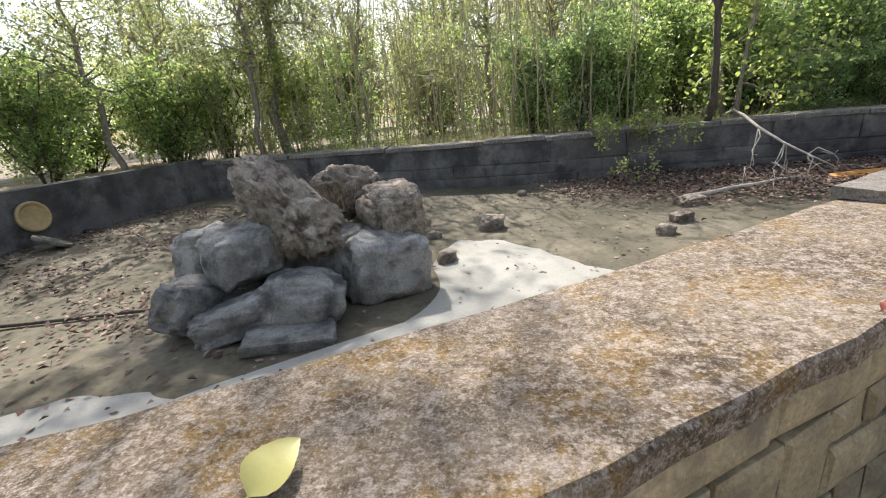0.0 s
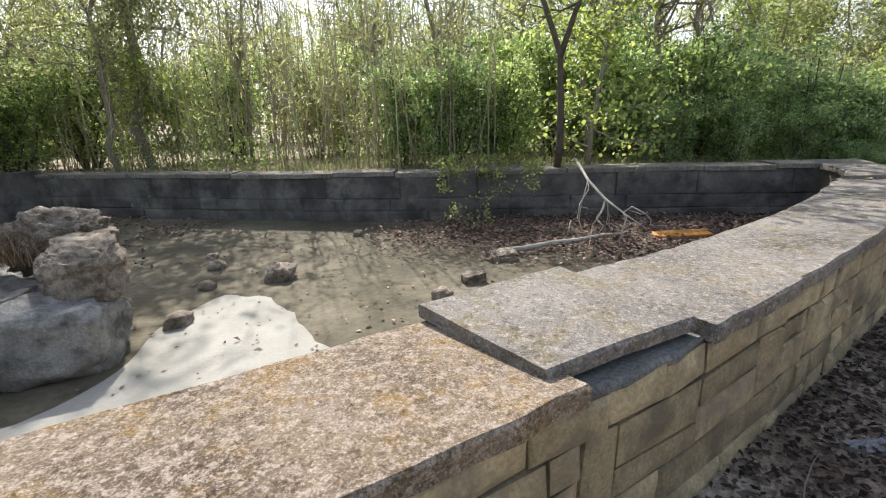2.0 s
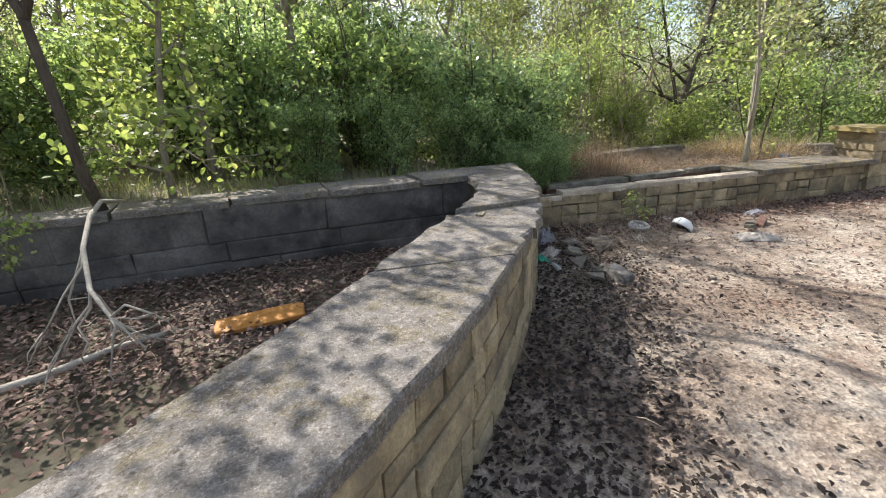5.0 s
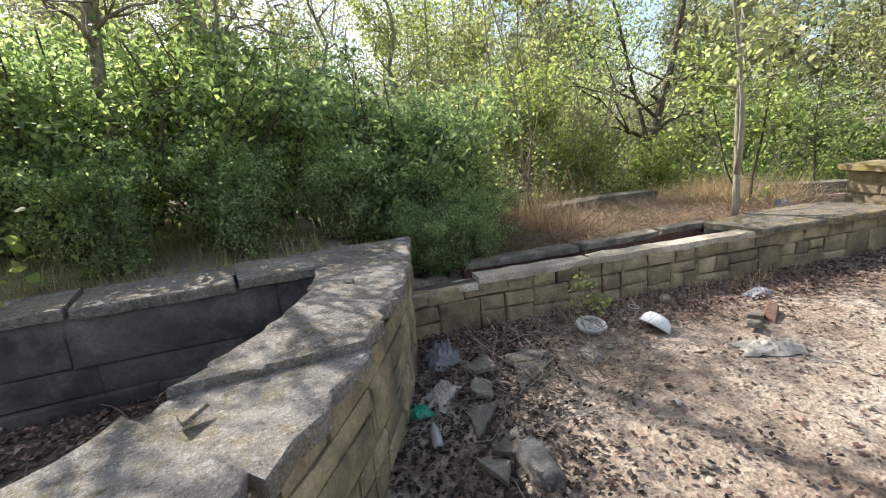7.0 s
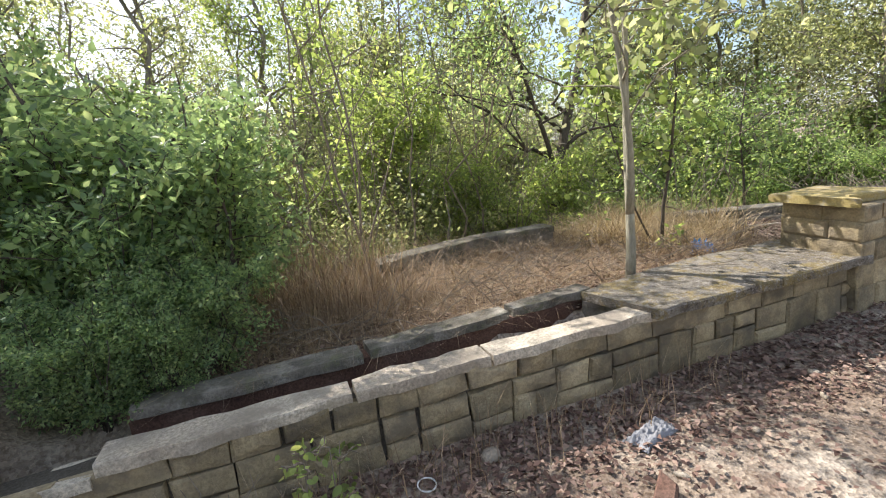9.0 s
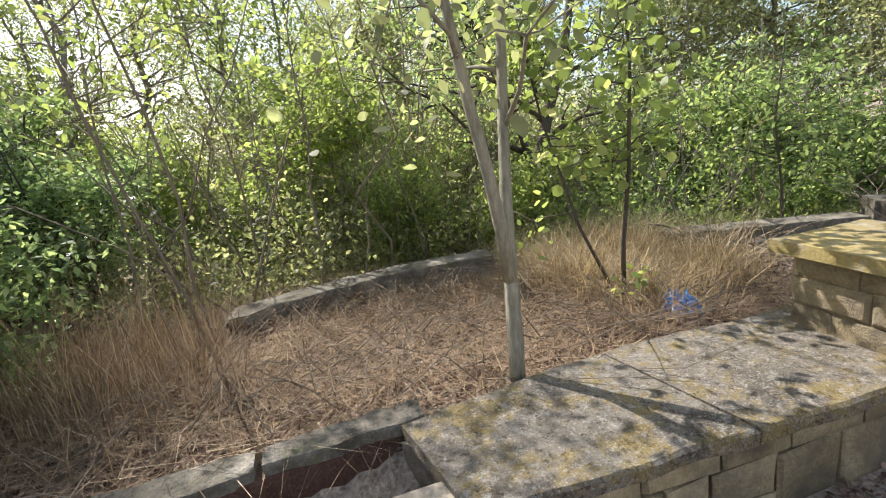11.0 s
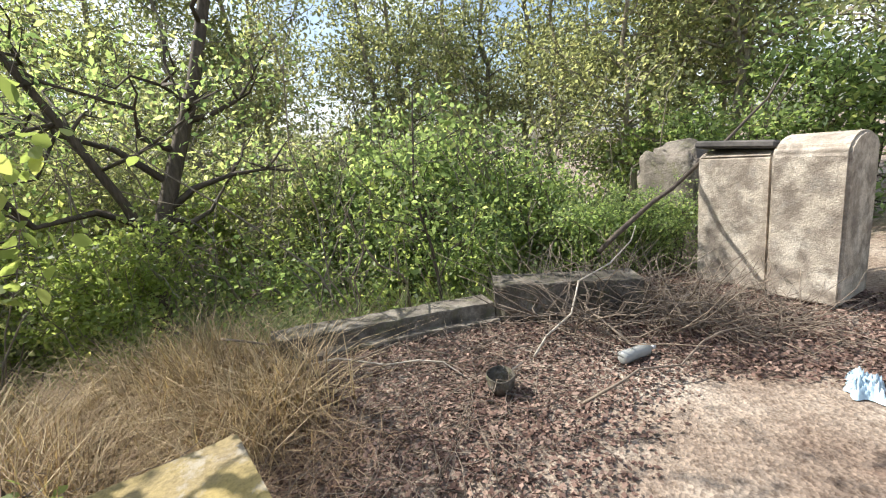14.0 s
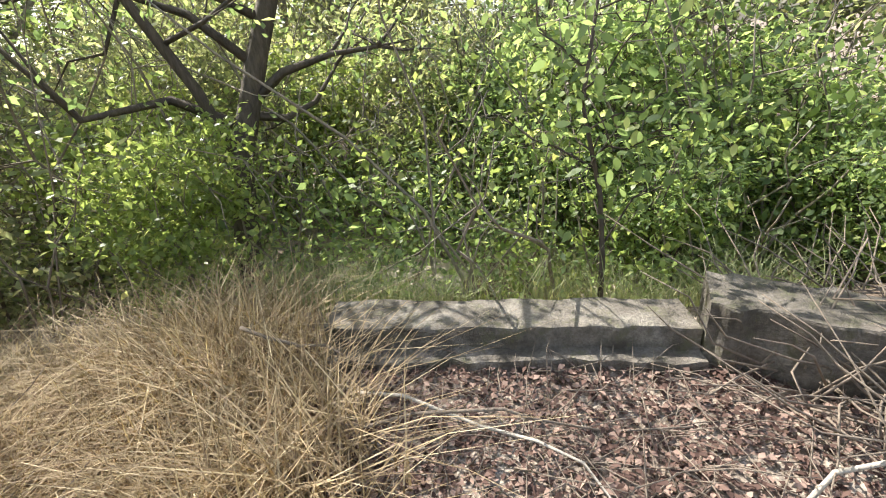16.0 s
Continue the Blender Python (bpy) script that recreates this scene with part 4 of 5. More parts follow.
for x, y, t, s in ((4.2, 10.2, 70, 1.1), (5.6, 10.9, 160, 1.1), (2.7, 9, 300, 0.8), (8.3, 11.6, 250, 1.15), (-7.4, 9.9, 20, 1.0), (-8.9, 8, 80, 1.05), (-10.2, 10.6, 140, 1.2), (-9.8, 6.1, 300, 1.0), (-7, 11.6, 10, 1.2), (-9.6, 12.8, 70, 1.3), (-12.2, 9, 150, 1.2), (-12.6, 12.2, 200, 1.3), (-4, 13.2, 260, 1.2), (-1.4, 14.4, 320, 1.3), (1.2, 15, 40, 1.3), (-11, 3.2, 15, 1.1), (3.6, 13.6, 110, 1.3), (6.8, 13.2, 170, 1.3)):
    put(privet2, x, y, None, t, s)

# slender trees and scrub behind
young = plant("shrub", 12.05, 10.46, 0.5, fan(R2, 9, 2.6, 1.0, 0.018), M_LEAF_YEL, "light yellow-green young shrub lit through by the sun", "shrub", 33, M_BARK, "scrub under the trees", 8, 0.7, 5200, 0.13, 0.09, 0.6, 0.2, 0.5)
olive = plant("shrub", 14.91, 11.61, 0.2, fan(R2, 10, 3.0, 1.3, 0.022), M_LEAF_OLIVE, "tangled grey-green shrub under the trees", "shrub", 34, M_BARK, "scrub under the trees", 9, 0.85, 6000, 0.14, 0.095, 0.42, 0.15, 0.5)
mixed = plant("shrub", 18.23, 8.97, 0.0, fan(R2, 11, 2.6, 1.3, 0.02), M_LEAF, "bright green leafy shrub beyond the kerb wall", "shrub", 35, M_BARK_DARK, "scrub under the trees", 9, 0.75, 5600, 0.12, 0.095, 0.55, 0.1, 0.4)
for x, y, t, s in ((11.15, 11.89, 50, 1.0), (13.6, 11.11, 120, 1.0), (9.8, 12.6, 220, 1.2), (16.48, 12.37, 300, 1.1), (3.2, 11.6, 200, 1.05), (-4.8, 11.2, 10, 1.1), (12.58, 9.46, 10, 0.6), (14.11, 8.98, 75, 0.66), (14.58, 14.44, 90, 1.3), (13.8, 10.05, 190, 0.6)):
    put(young, x, y, None, t, s)
for x, y, t, s in ((13.16, 12.93, 10, 1.1), (17.2, 11.25, 100, 1.05), (11.82, 14.32, 210, 1.25), (19.42, 12.26, 300, 1.2), (21.31, 10.19, 20, 1.15), (1.2, 12.6, 30, 1.2), (-1.6, 12.4, 170, 1.15), (14.15, 16.36, 260, 1.4)):
    put(olive, x, y, None, t, s)
for x, y, t, s in ((17.83, 9.21, 60, 0.75), (19.36, 7.69, 140, 0.95), (20.37, 9.25, 220, 1.15), (22.01, 6.79, 310, 1.2), (17.78, 7.66, 15, 0.6), (21.01, 5.23, 45, 0.9), (15.5, 13.1, 45, 1.1), (18.2, 10.73, 0, 1.1), (22.5, 4, 70, 1.3), (21, 1.8, 10, 1.2), (18.47, 6.23, 200, 0.5), (18.95, 6.8, 120, 0.7), (18.2, 5.64, 250, 0.34)):
    put(mixed, x, y, None, t, s)
put(mixed, 18.55, 5.45, None, 70, 0.4)
put(mixed, 18.3, 5.85, None, 190, 0.42)

rt = np.random.default_rng(77)
tall = plant("tree", 6.5, 13.5, 0.6, [(bent((0, 0, -0.1), (0.4, 0.1, 7.0), 9, 0.02, rng=rt), 0.10)], M_LEAF_OLIVE, "slender tree with a thin grey-green crown", "tree", 41, M_BARK, "trees behind the clearing", 30, 2.1, 9000, 0.26, 0.115, 0.5, 0.28, 0.45, 4)
tall2 = plant("tree", 12.0, 15.0, 0.5, [(bent((0, 0, -0.1), (-0.5, 0.2, 6.2), 9, 0.025, rng=rt), 0.085), (bent((0.1, 0, -0.1), (0.9, 0.3, 5.4), 8, 0.03, rng=rt), 0.06)], M_LEAF_YEL, "forked slender tree with a yellow-green crown", "tree", 42, M_BARK, "trees behind the clearing", 20, 1.8, 8500, 0.25, 0.105, 0.55, 0.25, 0.45, 4)
bare = plant("tree", 2.2, 14.0, 0.6, [(bent((0, 0, -0.1), (0.2, 0.1, 6.5), 9, 0.02, rng=rt), 0.07)], M_LEAF_YEL, "thin almost leafless tree with fine grey twigs", "tree", 43, M_BARK, "trees behind the clearing", 34, 1.5, 900, 0.2, 0.07, 0.5, 0.2, 0.9, 5)
for k in range(44):
    x = -16 + k * 0.92 + rt.normal() * 0.5
    y = rt.uniform(19.5, 28)
    put(tall if k % 7 == 0 else tall2 if k % 7 == 3 else bare, x, y, None, rt.uniform(0, 360), rt.uniform(0.95, 1.4))
for x, y, t, s in ((-3.2, 12.0, 10, 0.9), (-6.2, 12.6, 100, 1.0), (0.2, 11.4, 50, 0.95), (1.6, 11.0, 200, 0.9), (5.4, 12.2, 280, 0.9), (-8.4, 11.6, 310, 1.0), (9.0, 13.2, 33, 0.9)):
    put(bare, x, y, None, t, s)
for x, y, t, s in ((18.16, 16.35, 140, 1.0), (20.72, 12.54, 200, 0.9), (23.86, 10.33, 260, 1.0), (25.96, 6.16, 300, 1.0), (15.91, 19.08, 15, 1.25), (17.69, 19.93, 70, 1.4), (19.73, 17.22, 250, 1.25), (21.32, 18.3, 25, 1.35), (22.49, 5.28, 10, 0.95), (25.27, 5.61, 120, 1.2), (24.42, 7.57, 200, 1.2), (21.37, 6.65, 60, 0.75), (27.54, 8.18, 300, 1.4), (22.5, 13.39, 190, 1.1), (23.49, 10.79, 95, 1.0), (25.46, 13.49, 60, 1.3), (22, 8.66, 280, 0.8), (24.1, 6.57, 330, 0.9), (5, 17, 120, 1.05), (-5.2, 9.9, 40, 0.72), (-8, 8.9, 170, 0.75), (26, 3, 10, 1.0), (-13.6, 6.4, 60, 0.95), (-14.4, 1.4, 130, 1.0)):
    put(tall, x, y, None, t, s)
# unseen trees behind the camera, added to close off the open side for bounce light
for x, y, t, s in ((-10, -9, 0, 1.1), (-3, -11, 90, 1.2), (4, -10.5, 180, 1.1), (11, -9.5, 270, 1.2), (18, -8, 40, 1.1), (24, -4, 130, 1.2), (-14, -4, 220, 1.1)):
    put(tall, x, y, None, t, s)
for k in range(26):
    put(olive, -18 + k * 1.75, 23.5 + 2.2 * math.sin(k * 1.9), None, k * 47, 1.7, 1.35)

# extra trees, added to throw dappled shade on the basin floor and the path
put(tall, -4.9, 10.6, None, 20, 1.3)
for x, y, t, s in ((4.4, 8.7, 60, 1.0), (5.6, 8.9, 200, 1.05), (6.7, 9.4, 310, 1.1)):
    put(bare, x, y, None, t, s)

# the tree standing against the far wall, and its neighbour
plant("tree", 3.36, 6.92 + 0.25, 0.66, [(np.array([(0, 0, -0.05), (-0.03, -0.3, 0.45), (-0.06, -0.36, 1.1), (-0.1, -0.38, 1.75), (-0.32, -0.3, 2.4), (-0.6, -0.1, 3.4), (-0.8, 0.1, 4.4)]), 0.062),
                                        (np.array([(-0.1, -0.38, 1.7), (0.12, -0.3, 2.3), (0.5, -0.1, 3.0), (0.8, 0.1, 4.2)]), 0.045)],
      M_LEAF_YEL, "forked grey-barked tree with sparse yellow-green leaves", "tree", 51, M_BARK_DARK, "", 12, 1.5, 1500, 0.2, 0.085, 0.7, 0.35, 0.3, 3)
plant("tree", 3.92, 7.35, 0.66, [(np.array([(0, 0, -0.05), (0.02, -0.05, 0.6), (0.14, 0.02, 1.4), (0.28, 0.1, 2.1), (0.4, 0.15, 3.6)]), 0.045)],
      M_LEAF_YEL, "thin leaning sapling with bright yellow-green leaves", "tree", 52, M_BARK, "", 14, 0.9, 1900, 0.16, 0.085, 0.7, 0.15, 0.2, 3)
# forked trunk rising behind the planter slab
plant("tree", 11.71, 6.05, 0.36, [(np.array([(0, 0, -0.05), (0.02, 0.0, 0.3), (0.04, 0.02, 0.6), (0.09, 0.07, 0.95), (0.15, 0.12, 1.3), (0.24, 0.18, 1.85), (0.34, 0.25, 3.0), (0.4, 0.3, 4.6)]), 0.044),
                                  (np.array([(0.04, 0.02, 0.58), (-0.02, -0.03, 0.85), (-0.09, -0.07, 1.14), (-0.16, -0.09, 1.42), (-0.19, -0.06, 1.75), (-0.3, 0.05, 2.8), (-0.5, 0.2, 4.2)]), 0.036)],
      M_LEAF_OLIVE, "pale-barked tree forking low above the planter slab", "tree", 53, M_BARK_PALE, "", 9, 1.0, 1300, 0.25, 0.08, 0.55, 0.55, 0.5, 3)
# large old tree on the slope
plant("tree", 14.5, 9.5, -0.5, [(np.array([(0, 0, -0.1), (0.1, 0.0, 0.7), (0.22, 0.0, 1.4), (0.55, 0.05, 2.2), (1.0, 0.1, 3.2), (1.5, 0.2, 4.6), (1.8, 0.3, 5.8)]), 0.125),
                                (np.array([(0.22, 0.0, 1.35), (0.05, 0.0, 2.0), (-0.3, 0.0, 2.8), (-0.75, -0.1, 3.7), (-1.1, 0.0, 4.8)]), 0.055),
                                ], M_LEAF, "old grey tree with spreading crooked limbs", "tree", 54, M_BARK_DARK, "", 14, 2.0, 5200, 0.24, 0.085, 0.5, 0.35, 0.25, 4)
# thin bare saplings among the dry grass
for k, (x, y, dx, h) in enumerate(((10.36, 7.95, -0.75, 4.2), (10.42, 8.05, -0.25, 4.4), (9.9, 8.5, 0.2, 3.6), (11.4, 9.0, 0.3, 4.0), (10.95, 9.4, -0.3, 4.2), (12.7, 9.2, 0.2, 4.0))):
    plant("sapling", x, y, float(ground_z(x, y)), [(bent((0, 0, -0.05), (dx, 0.1, h), 8, 0.008, rng=rt), 0.014)], M_LEAF_YEL, "thin pale sapling with few yellowing leaves", "sapling", 60 + k, M_TWIG, "saplings in the dry grass", 12, 0.8, 420, 0.14, 0.065, 0.5, 0.25, 0.8, 3)
# sapling with big soft leaves beside the blue bag
plant("sapling", 13.1, 6.6, 0.25, [(np.array([(0, 0, -0.05), (0.02, 0.0, 0.5), (-0.02, -0.1, 1.0), (-0.1, -0.2, 1.7), (-0.05, -0.1, 2.6)]), 0.022), (np.array([(0.1, 0.1, -0.05), (-0.1, 0.3, 0.6), (-0.3, 0.4, 1.4), (-0.4, 0.5, 2.2)]), 0.016)],
      M_LEAF_YEL, "sapling with large soft yellow-green leaves", "sapling", 71, M_BARK_DARK, "", 13, 0.55, 900, 0.12, 0.08, 0.75, 0.3, 0.2, 3)
plant("sapling", 16.67, 7.3, -0.4, [(np.array([(0, 0, -0.05), (0.0, 0.0, 0.6), (-0.06, 0.0, 1.1), (-0.25, 0.0, 1.7), (-0.1, 0.0, 2.7)]), 0.026)], M_LEAF, "thin dark sapling behind the kerb wall", "sapling", 72, M_BARK_DARK, "", 14, 0.9, 900, 0.14, 0.08, 0.5, 0.3, 0.5, 3)
# small green sprigs
for k, (x, y, z, h, n, s) in enumerate(((1.95, 5.95, 0.05, 0.65, 90, 0.06), (9.0, 5.70, 0.05, 0.42, 110, 0.05), (13.12, 6.45, 0.28, 0.32, 60, 0.07), (2.3, 6.85, 0.66, 0.5, 140, 0.06), (1.7, 6.9, 0.66, 0.45, 140, 0.06))):
    plant("sprig", x, y, z, fan(rt, 4, h, h * 0.6, 0.006, 4), M_LEAF_YEL, "small bright green self-sown sprig", "plant", 80 + k, M_TWIG, "sprigs", 4, h * 0.35, n, 0.04, s, 0.6, 0.25, 0.3, 2)
# leafy shoots trailing over the far wall
for k, (x, y) in enumerate(((1.5, 7.0), (2.2, 6.9), (2.7, 6.9))):
    plant("shoot", x, y, 0.80, [(np.array([(0, 0.15, 0), (0.05, -0.05, 0.12), (0.1, -0.3, 0.1), (0.12, -0.5, -0.05), (0.12, -0.6, -0.25)]), 0.007)], M_LEAF_YEL, "green shoot trailing over the basin wall", "plant", 88 + k, M_TWIG, "sprigs", 9, 0.25, 150, 0.05, 0.055, 0.6, 0.2, 0.1, 2)

# ---- reeds, grass, litter ----
rr = np.random.default_rng(5)
pieces = []
rl = []
for k in range(360):
    x, y = rr.uniform(-9.0, 2.6), 0
    y = float(np.interp(x, FARX, FARY)) + 0.9 + rr.random() ** 1.3 * 3.6
    h = rr.uniform(3.2, 5.6)
    lean = rr.normal(size=2) * 0.5
    p = bent((x, y, 0.6), (x + lean[0], y + lean[1], 0.6 + h), 5, 0.006, rng=rr)
    pieces.append(tube(p, np.linspace(rr.uniform(0.007, 0.014), 0.004, 5), 4))
    m = int(rr.integers(6, 18))
    f = rr.uniform(0.25, 1, m)[:, None]
    rl.append(p[0] + (p[-1] - p[0]) * f)
reeds = part("reed_bed", mesh_of("reeds", *join(pieces), True), M_REED)
tagged(reeds, "tall stand of dry grey-beige cane stalks", "reeds", kind="stuff")
rl = np.concatenate(rl)
cane = part("cane_leaves", soup("cane_leaves", leaves(rl, rr.uniform(0.18, 0.42, len(rl)), 0.09, 0.5, rr), 4), M_GREENGRASS)
tagged(cane, "narrow pale green cane leaves", "reeds", kind="stuff")


def scatter(rng, n, test, box):
    x, y = rng.uniform(box[0], box[1], n * 3), rng.uniform(box[2], box[3], n * 3)
    w = rng.random(n * 3) < test(x, y)
    return x[w][:n], y[w][:n]


def meadow(name, n, test, box, h, width, lean, material, label, seed, lift=0.0):
    rng = np.random.default_rng(seed)
    x, y = scatter(rng, n, test, box)
    tuft = 0.55 + 0.45 * np.sin(x * 3.1 + 1.7 * np.sin(y * 2.3)) * np.sin(y * 3.7 + x)
    hh = rng.uniform(h[0], h[1], len(x)) * (0.55 + 0.6 * tuft)
    root = np.stack([x, y, ground_z(x, y) - 0.01 + lift], 1)
    ob = part(name, soup(name, blades(root, hh, rng.uniform(width * 0.6, width * 1.3, len(x)), rng.uniform(lean[0], lean[1], len(x)), rng), 4), material)
    return tagged(ob, label, "grass", kind="stuff")


def straw_area(x, y):
    d = y - low_line(x)
    a = smooth(0.75, 1.6, d) * (1 - smooth(2.9, 4.4, d)) * smooth(8.7, 9.6, x) * (1 - smooth(13.3, 14.0, x))
    b = smooth(6.2, 6.7, y) * (1 - smooth(7.9, 8.5, y)) * smooth(12.8, 13.2, x) * (1 - smooth(14.3, 14.9, x))
    clear = smooth(0.5, 1.0, np.hypot((x - 11.9) / 1.6, (y - 6.9) / 0.95))
    return a * clear * (0.4 + 0.6 * (np.sin(x * 2.1) * np.sin(y * 2.7) > -0.3)), b


meadow("golden_grass", 5200, lambda x, y: straw_area(x, y)[1], (12.5, 14.8, 6.0, 8.8), (0.3, 0.8), 0.010, (0.3, 1.5), M_GOLD, "long golden dry grass beside the pillar", 23)
meadow("dry_grass", 10500, lambda x, y: straw_area(x, y)[0], (8.5, 14.8, 6.0, 9.6), (0.15, 0.62), 0.0065, (0.4, 2.0), M_STRAW, "tall dry straw-coloured grass", 3)
meadow("trampled_grass", 13000, lambda x, y: smooth(0.55, 0.9, y - low_line(x)) * smooth(8.3, 9.0, x) * (y < 8.6), (8.3, 14.6, 5.9, 8.6), (0.12, 0.42), 0.006, (1.2, 2.3), M_STRAW, "flattened dead grass and stalks", 4)
meadow("green_grass", 5000, lambda x, y: smooth(0.2, 0.5, y - kerb_line(x)) * (1 - smooth(2.0, 3.2, y - kerb_line(x))) * (0.3 + 0.7 * (np.sin(x * 3) > 0)), (13.9, 17.5, 6.2, 11.0), (0.25, 0.65), 0.009, (0.4, 1.1), M_GREENGRASS, "pale green grass tufts beyond the kerb wall", 6)
meadow("bank_grass", 3800, lambda x, y: smooth(0.55, 0.7, y - np.interp(x, FARX, FARY)) * (y < 9.6) * (x < 7.2), (-6, 7.2, 6.7, 9.6), (0.10, 0.4), 0.012, (0.3, 1.3), M_GREENGRASS, "weeds and thin grass on the bank behind the wall", 8)
meadow("edge_straw", 500, lambda x, y: smooth(-0.55, -0.25, y - low_line(x)) * (y < low_line(x) - 0.05), (7.6, 11.5, 5.0, 6.3), (0.15, 0.5), 0.005, (0.2, 0.9), M_STRAW, "dry stalks at the foot of the planter wall", 9)


meadow("tall_weeds", 1300, lambda x, y: smooth(7.0, 7.4, y) * (1 - smooth(8.2, 8.7, y)) * smooth(9.0, 9.5, x) * (1 - smooth(10.1, 10.7, x)), (9.0, 10.7, 7.0, 8.7), (0.5, 1.25), 0.007, (0.1, 1.0), M_STRAW, "tall pale dry weeds in front of the broken wall", 10)


def litter(name, n, test, box, size, material, label, seed, lift=0.0, zfun=ground_z):
    rng = np.random.default_rng(seed)
    x, y = scatter(rng, n, test, box)
    k = len(x)
    ang = rng.uniform(0, 2 * np.pi, k)
    d = np.stack([np.cos(ang), np.sin(ang), rng.normal(size=k) * 0.28], 1)
    s = unit(np.cross(d, rng.normal(size=(k, 3)) * 0.35 + (0, 0, 1)))
    L = (rng.uniform(0.5, 1.3, k) * size)[:, None]
    p = np.stack([x, y, zfun(x, y) + 0.006 + lift + rng.random(k) ** 2 * 0.03], 1)
    curl = np.array((0, 0, 1.0)) * L * rng.uniform(-0.05, 0.3, k)[:, None]
    q = np.stack([p, p + d * L * 0.5 + s * L * 0.3 + curl, p + d * L, p + d * L * 0.5 - s * L * 0.3 + curl], 1)
    q[..., 2] = np.maximum(q[..., 2], p[:, None, 2] - 0.002)
    ob = part(name, soup(name, q.reshape(-1, 3), 4), material)
    return tagged(ob, label, "leaf litter", kind="stuff")


O_X, O_Y = np.array([p[0] for p in o_line]), np.array([p[1] for p in o_line])


def wall_dist(x, y):
    """Distance outside the curved wall, for places on the path side."""
    d = np.full(np.shape(x), 99.0)
    for k in range(10, len(O_X), 2):
        d = np.minimum(d, np.hypot(x - O_X[k], y - O_Y[k]))
    side = inside(x, y, [(-7, -2.4)] + [tuple(p) for p in o_line] + [(7.8, 12), (-7, 12)])
    return np.where(side, -1, d)


# drift at the wall foot; the wall's shade is put into the leaf colour
litter("leaf_litter", 34000, lambda x, y: np.where(wall_dist(x, y) > 0, 1 - 0.93 * smooth(0.75, 1.25, wall_dist(x, y)), 0) * (y < low_line(x) - 0.04), (-1, 8.6, -1.6, 6.2), 0.043, M_LITTER_SHADE, "grey-brown dead leaves along the wall foot, darkened in colour for its shade", 11)
litter("leaf_litter", 12000, lambda x, y: (1 - 0.9 * smooth(0.35, 0.9, low_line(x) - y)) * (y < low_line(x) - 0.03), (7.4, 13.0, 3.2, 6.3), 0.04, M_LITTER, "brown dead leaves along the planter wall", 12)
litter("leaf_litter", 42000, lambda x, y: smooth(4.55, 5.1, y + 1.9 * smooth(15.9, 16.9, x)) * (y < kerb_line(x) + 0.1), (13.1, 18.2, 2.9, 8.4), 0.036, M_LITTER, "thick reddish-brown leaf litter on the slope", 13)
litter("leaf_litter", 9000, lambda x, y: smooth(0.5, 0.7, y - low_line(x)) * (y < 8.4), (8.6, 13.4, 5.7, 8.4), 0.05, M_LITTER, "brown leaf litter under the dry grass", 14)
litter("leaf_litter", 15000, lambda x, y: inside(x, y, POOL) * smooth(0.0, 2.2, x) * smooth(4.0, 5.6, y + 0.25 * (x - 3)) * (y < np.interp(x, FARX, FARY)), (0.4, 6.9, 3.4, 6.9), 0.05, M_LITTER, "drift of dead leaves and twigs in the basin corner", 15, 0.07, lambda x, y: 0.0 * x)
litter("leaf_litter", 6500, lambda x, y: inside(x, y, POOL) * (1 - smooth(-3.0, -1.6, x)) * (0.25 + 0.75 * (np.sin(x * 2.2 + y) * np.sin(y * 2.9) > 0)), (-7.4, -1.4, 0.0, 8.6), 0.06, M_LITTER, "scattered dead leaves on the basin floor", 16, 0.015, lambda x, y: 0.0 * x)
litter("leaf_litter", 900, lambda x, y: inside(x, y, POOL) * 0.6, (-2, 6.5, 1.0, 6.6), 0.045, M_LITTER, "few dead leaves on the basin floor", 17, 0.015, lambda x, y: 0.0 * x)


def twigs(name, n, test, box, L, seed, label, lift=0.015, up=0.12, zfun=ground_z, r=0.004):
    rng = np.random.default_rng(seed)
    x, y = scatter(rng, n, test, box)
    out = []
    for px_, py_ in zip(x, y):
        a = rng.uniform(0, 2 * np.pi)
        l = rng.uniform(*L)
        z0 = float(zfun(px_, py_)) + lift
        qx, qy = px_ + math.cos(a) * l, py_ + math.sin(a) * l
        z1 = max(float(zfun(qx, qy)) + lift, z0) + rng.random() * up
        out.append(tube(bent((px_, py_, z0), (qx, qy, z1), 4, 0.05, rng=rng), (r * 1.2, r, r * 0.8, r * 0.4), 4))
    ob = part(name, mesh_of(name, *join(out), True), M_TWIG)
    return tagged(ob, label, "twigs", kind="stuff")


twigs("fallen_twigs", 900, lambda x, y: smooth(4.8, 5.6, y) * (y < kerb_line(x)), (13.3, 17.6, 4.8, 8.0), (0.12, 0.6), 5, "dry twigs scattered over the leaf litter", r=0.003)
twigs("brush_pile", 200, lambda x, y: np.hypot((x - 17.05) / 0.4, (y - 4.65) / 0.6) < 1, (16.5, 17.6, 3.9, 5.4), (0.25, 0.7), 18, "tangle of dead stalks at the foot of the pier", 0.05, 0.4, r=0.0035)
twigs("fallen_stalks", 420, lambda x, y: smooth(0.6, 1.0, y - low_line(x)) * (y < 8.1), (8.8, 13.6, 5.9, 8.1), (0.25, 0.8), 19, "pale broken stalks lying across the dry grass", 0.06, 0.35, r=0.0035)
twigs("fallen_twigs", 90, lambda x, y: (wall_dist(x, y) > 0.05) * (wall_dist(x, y) < 0.9), (1, 8, 0, 6), (0.1, 0.4), 6, "dry twigs along the wall foot")
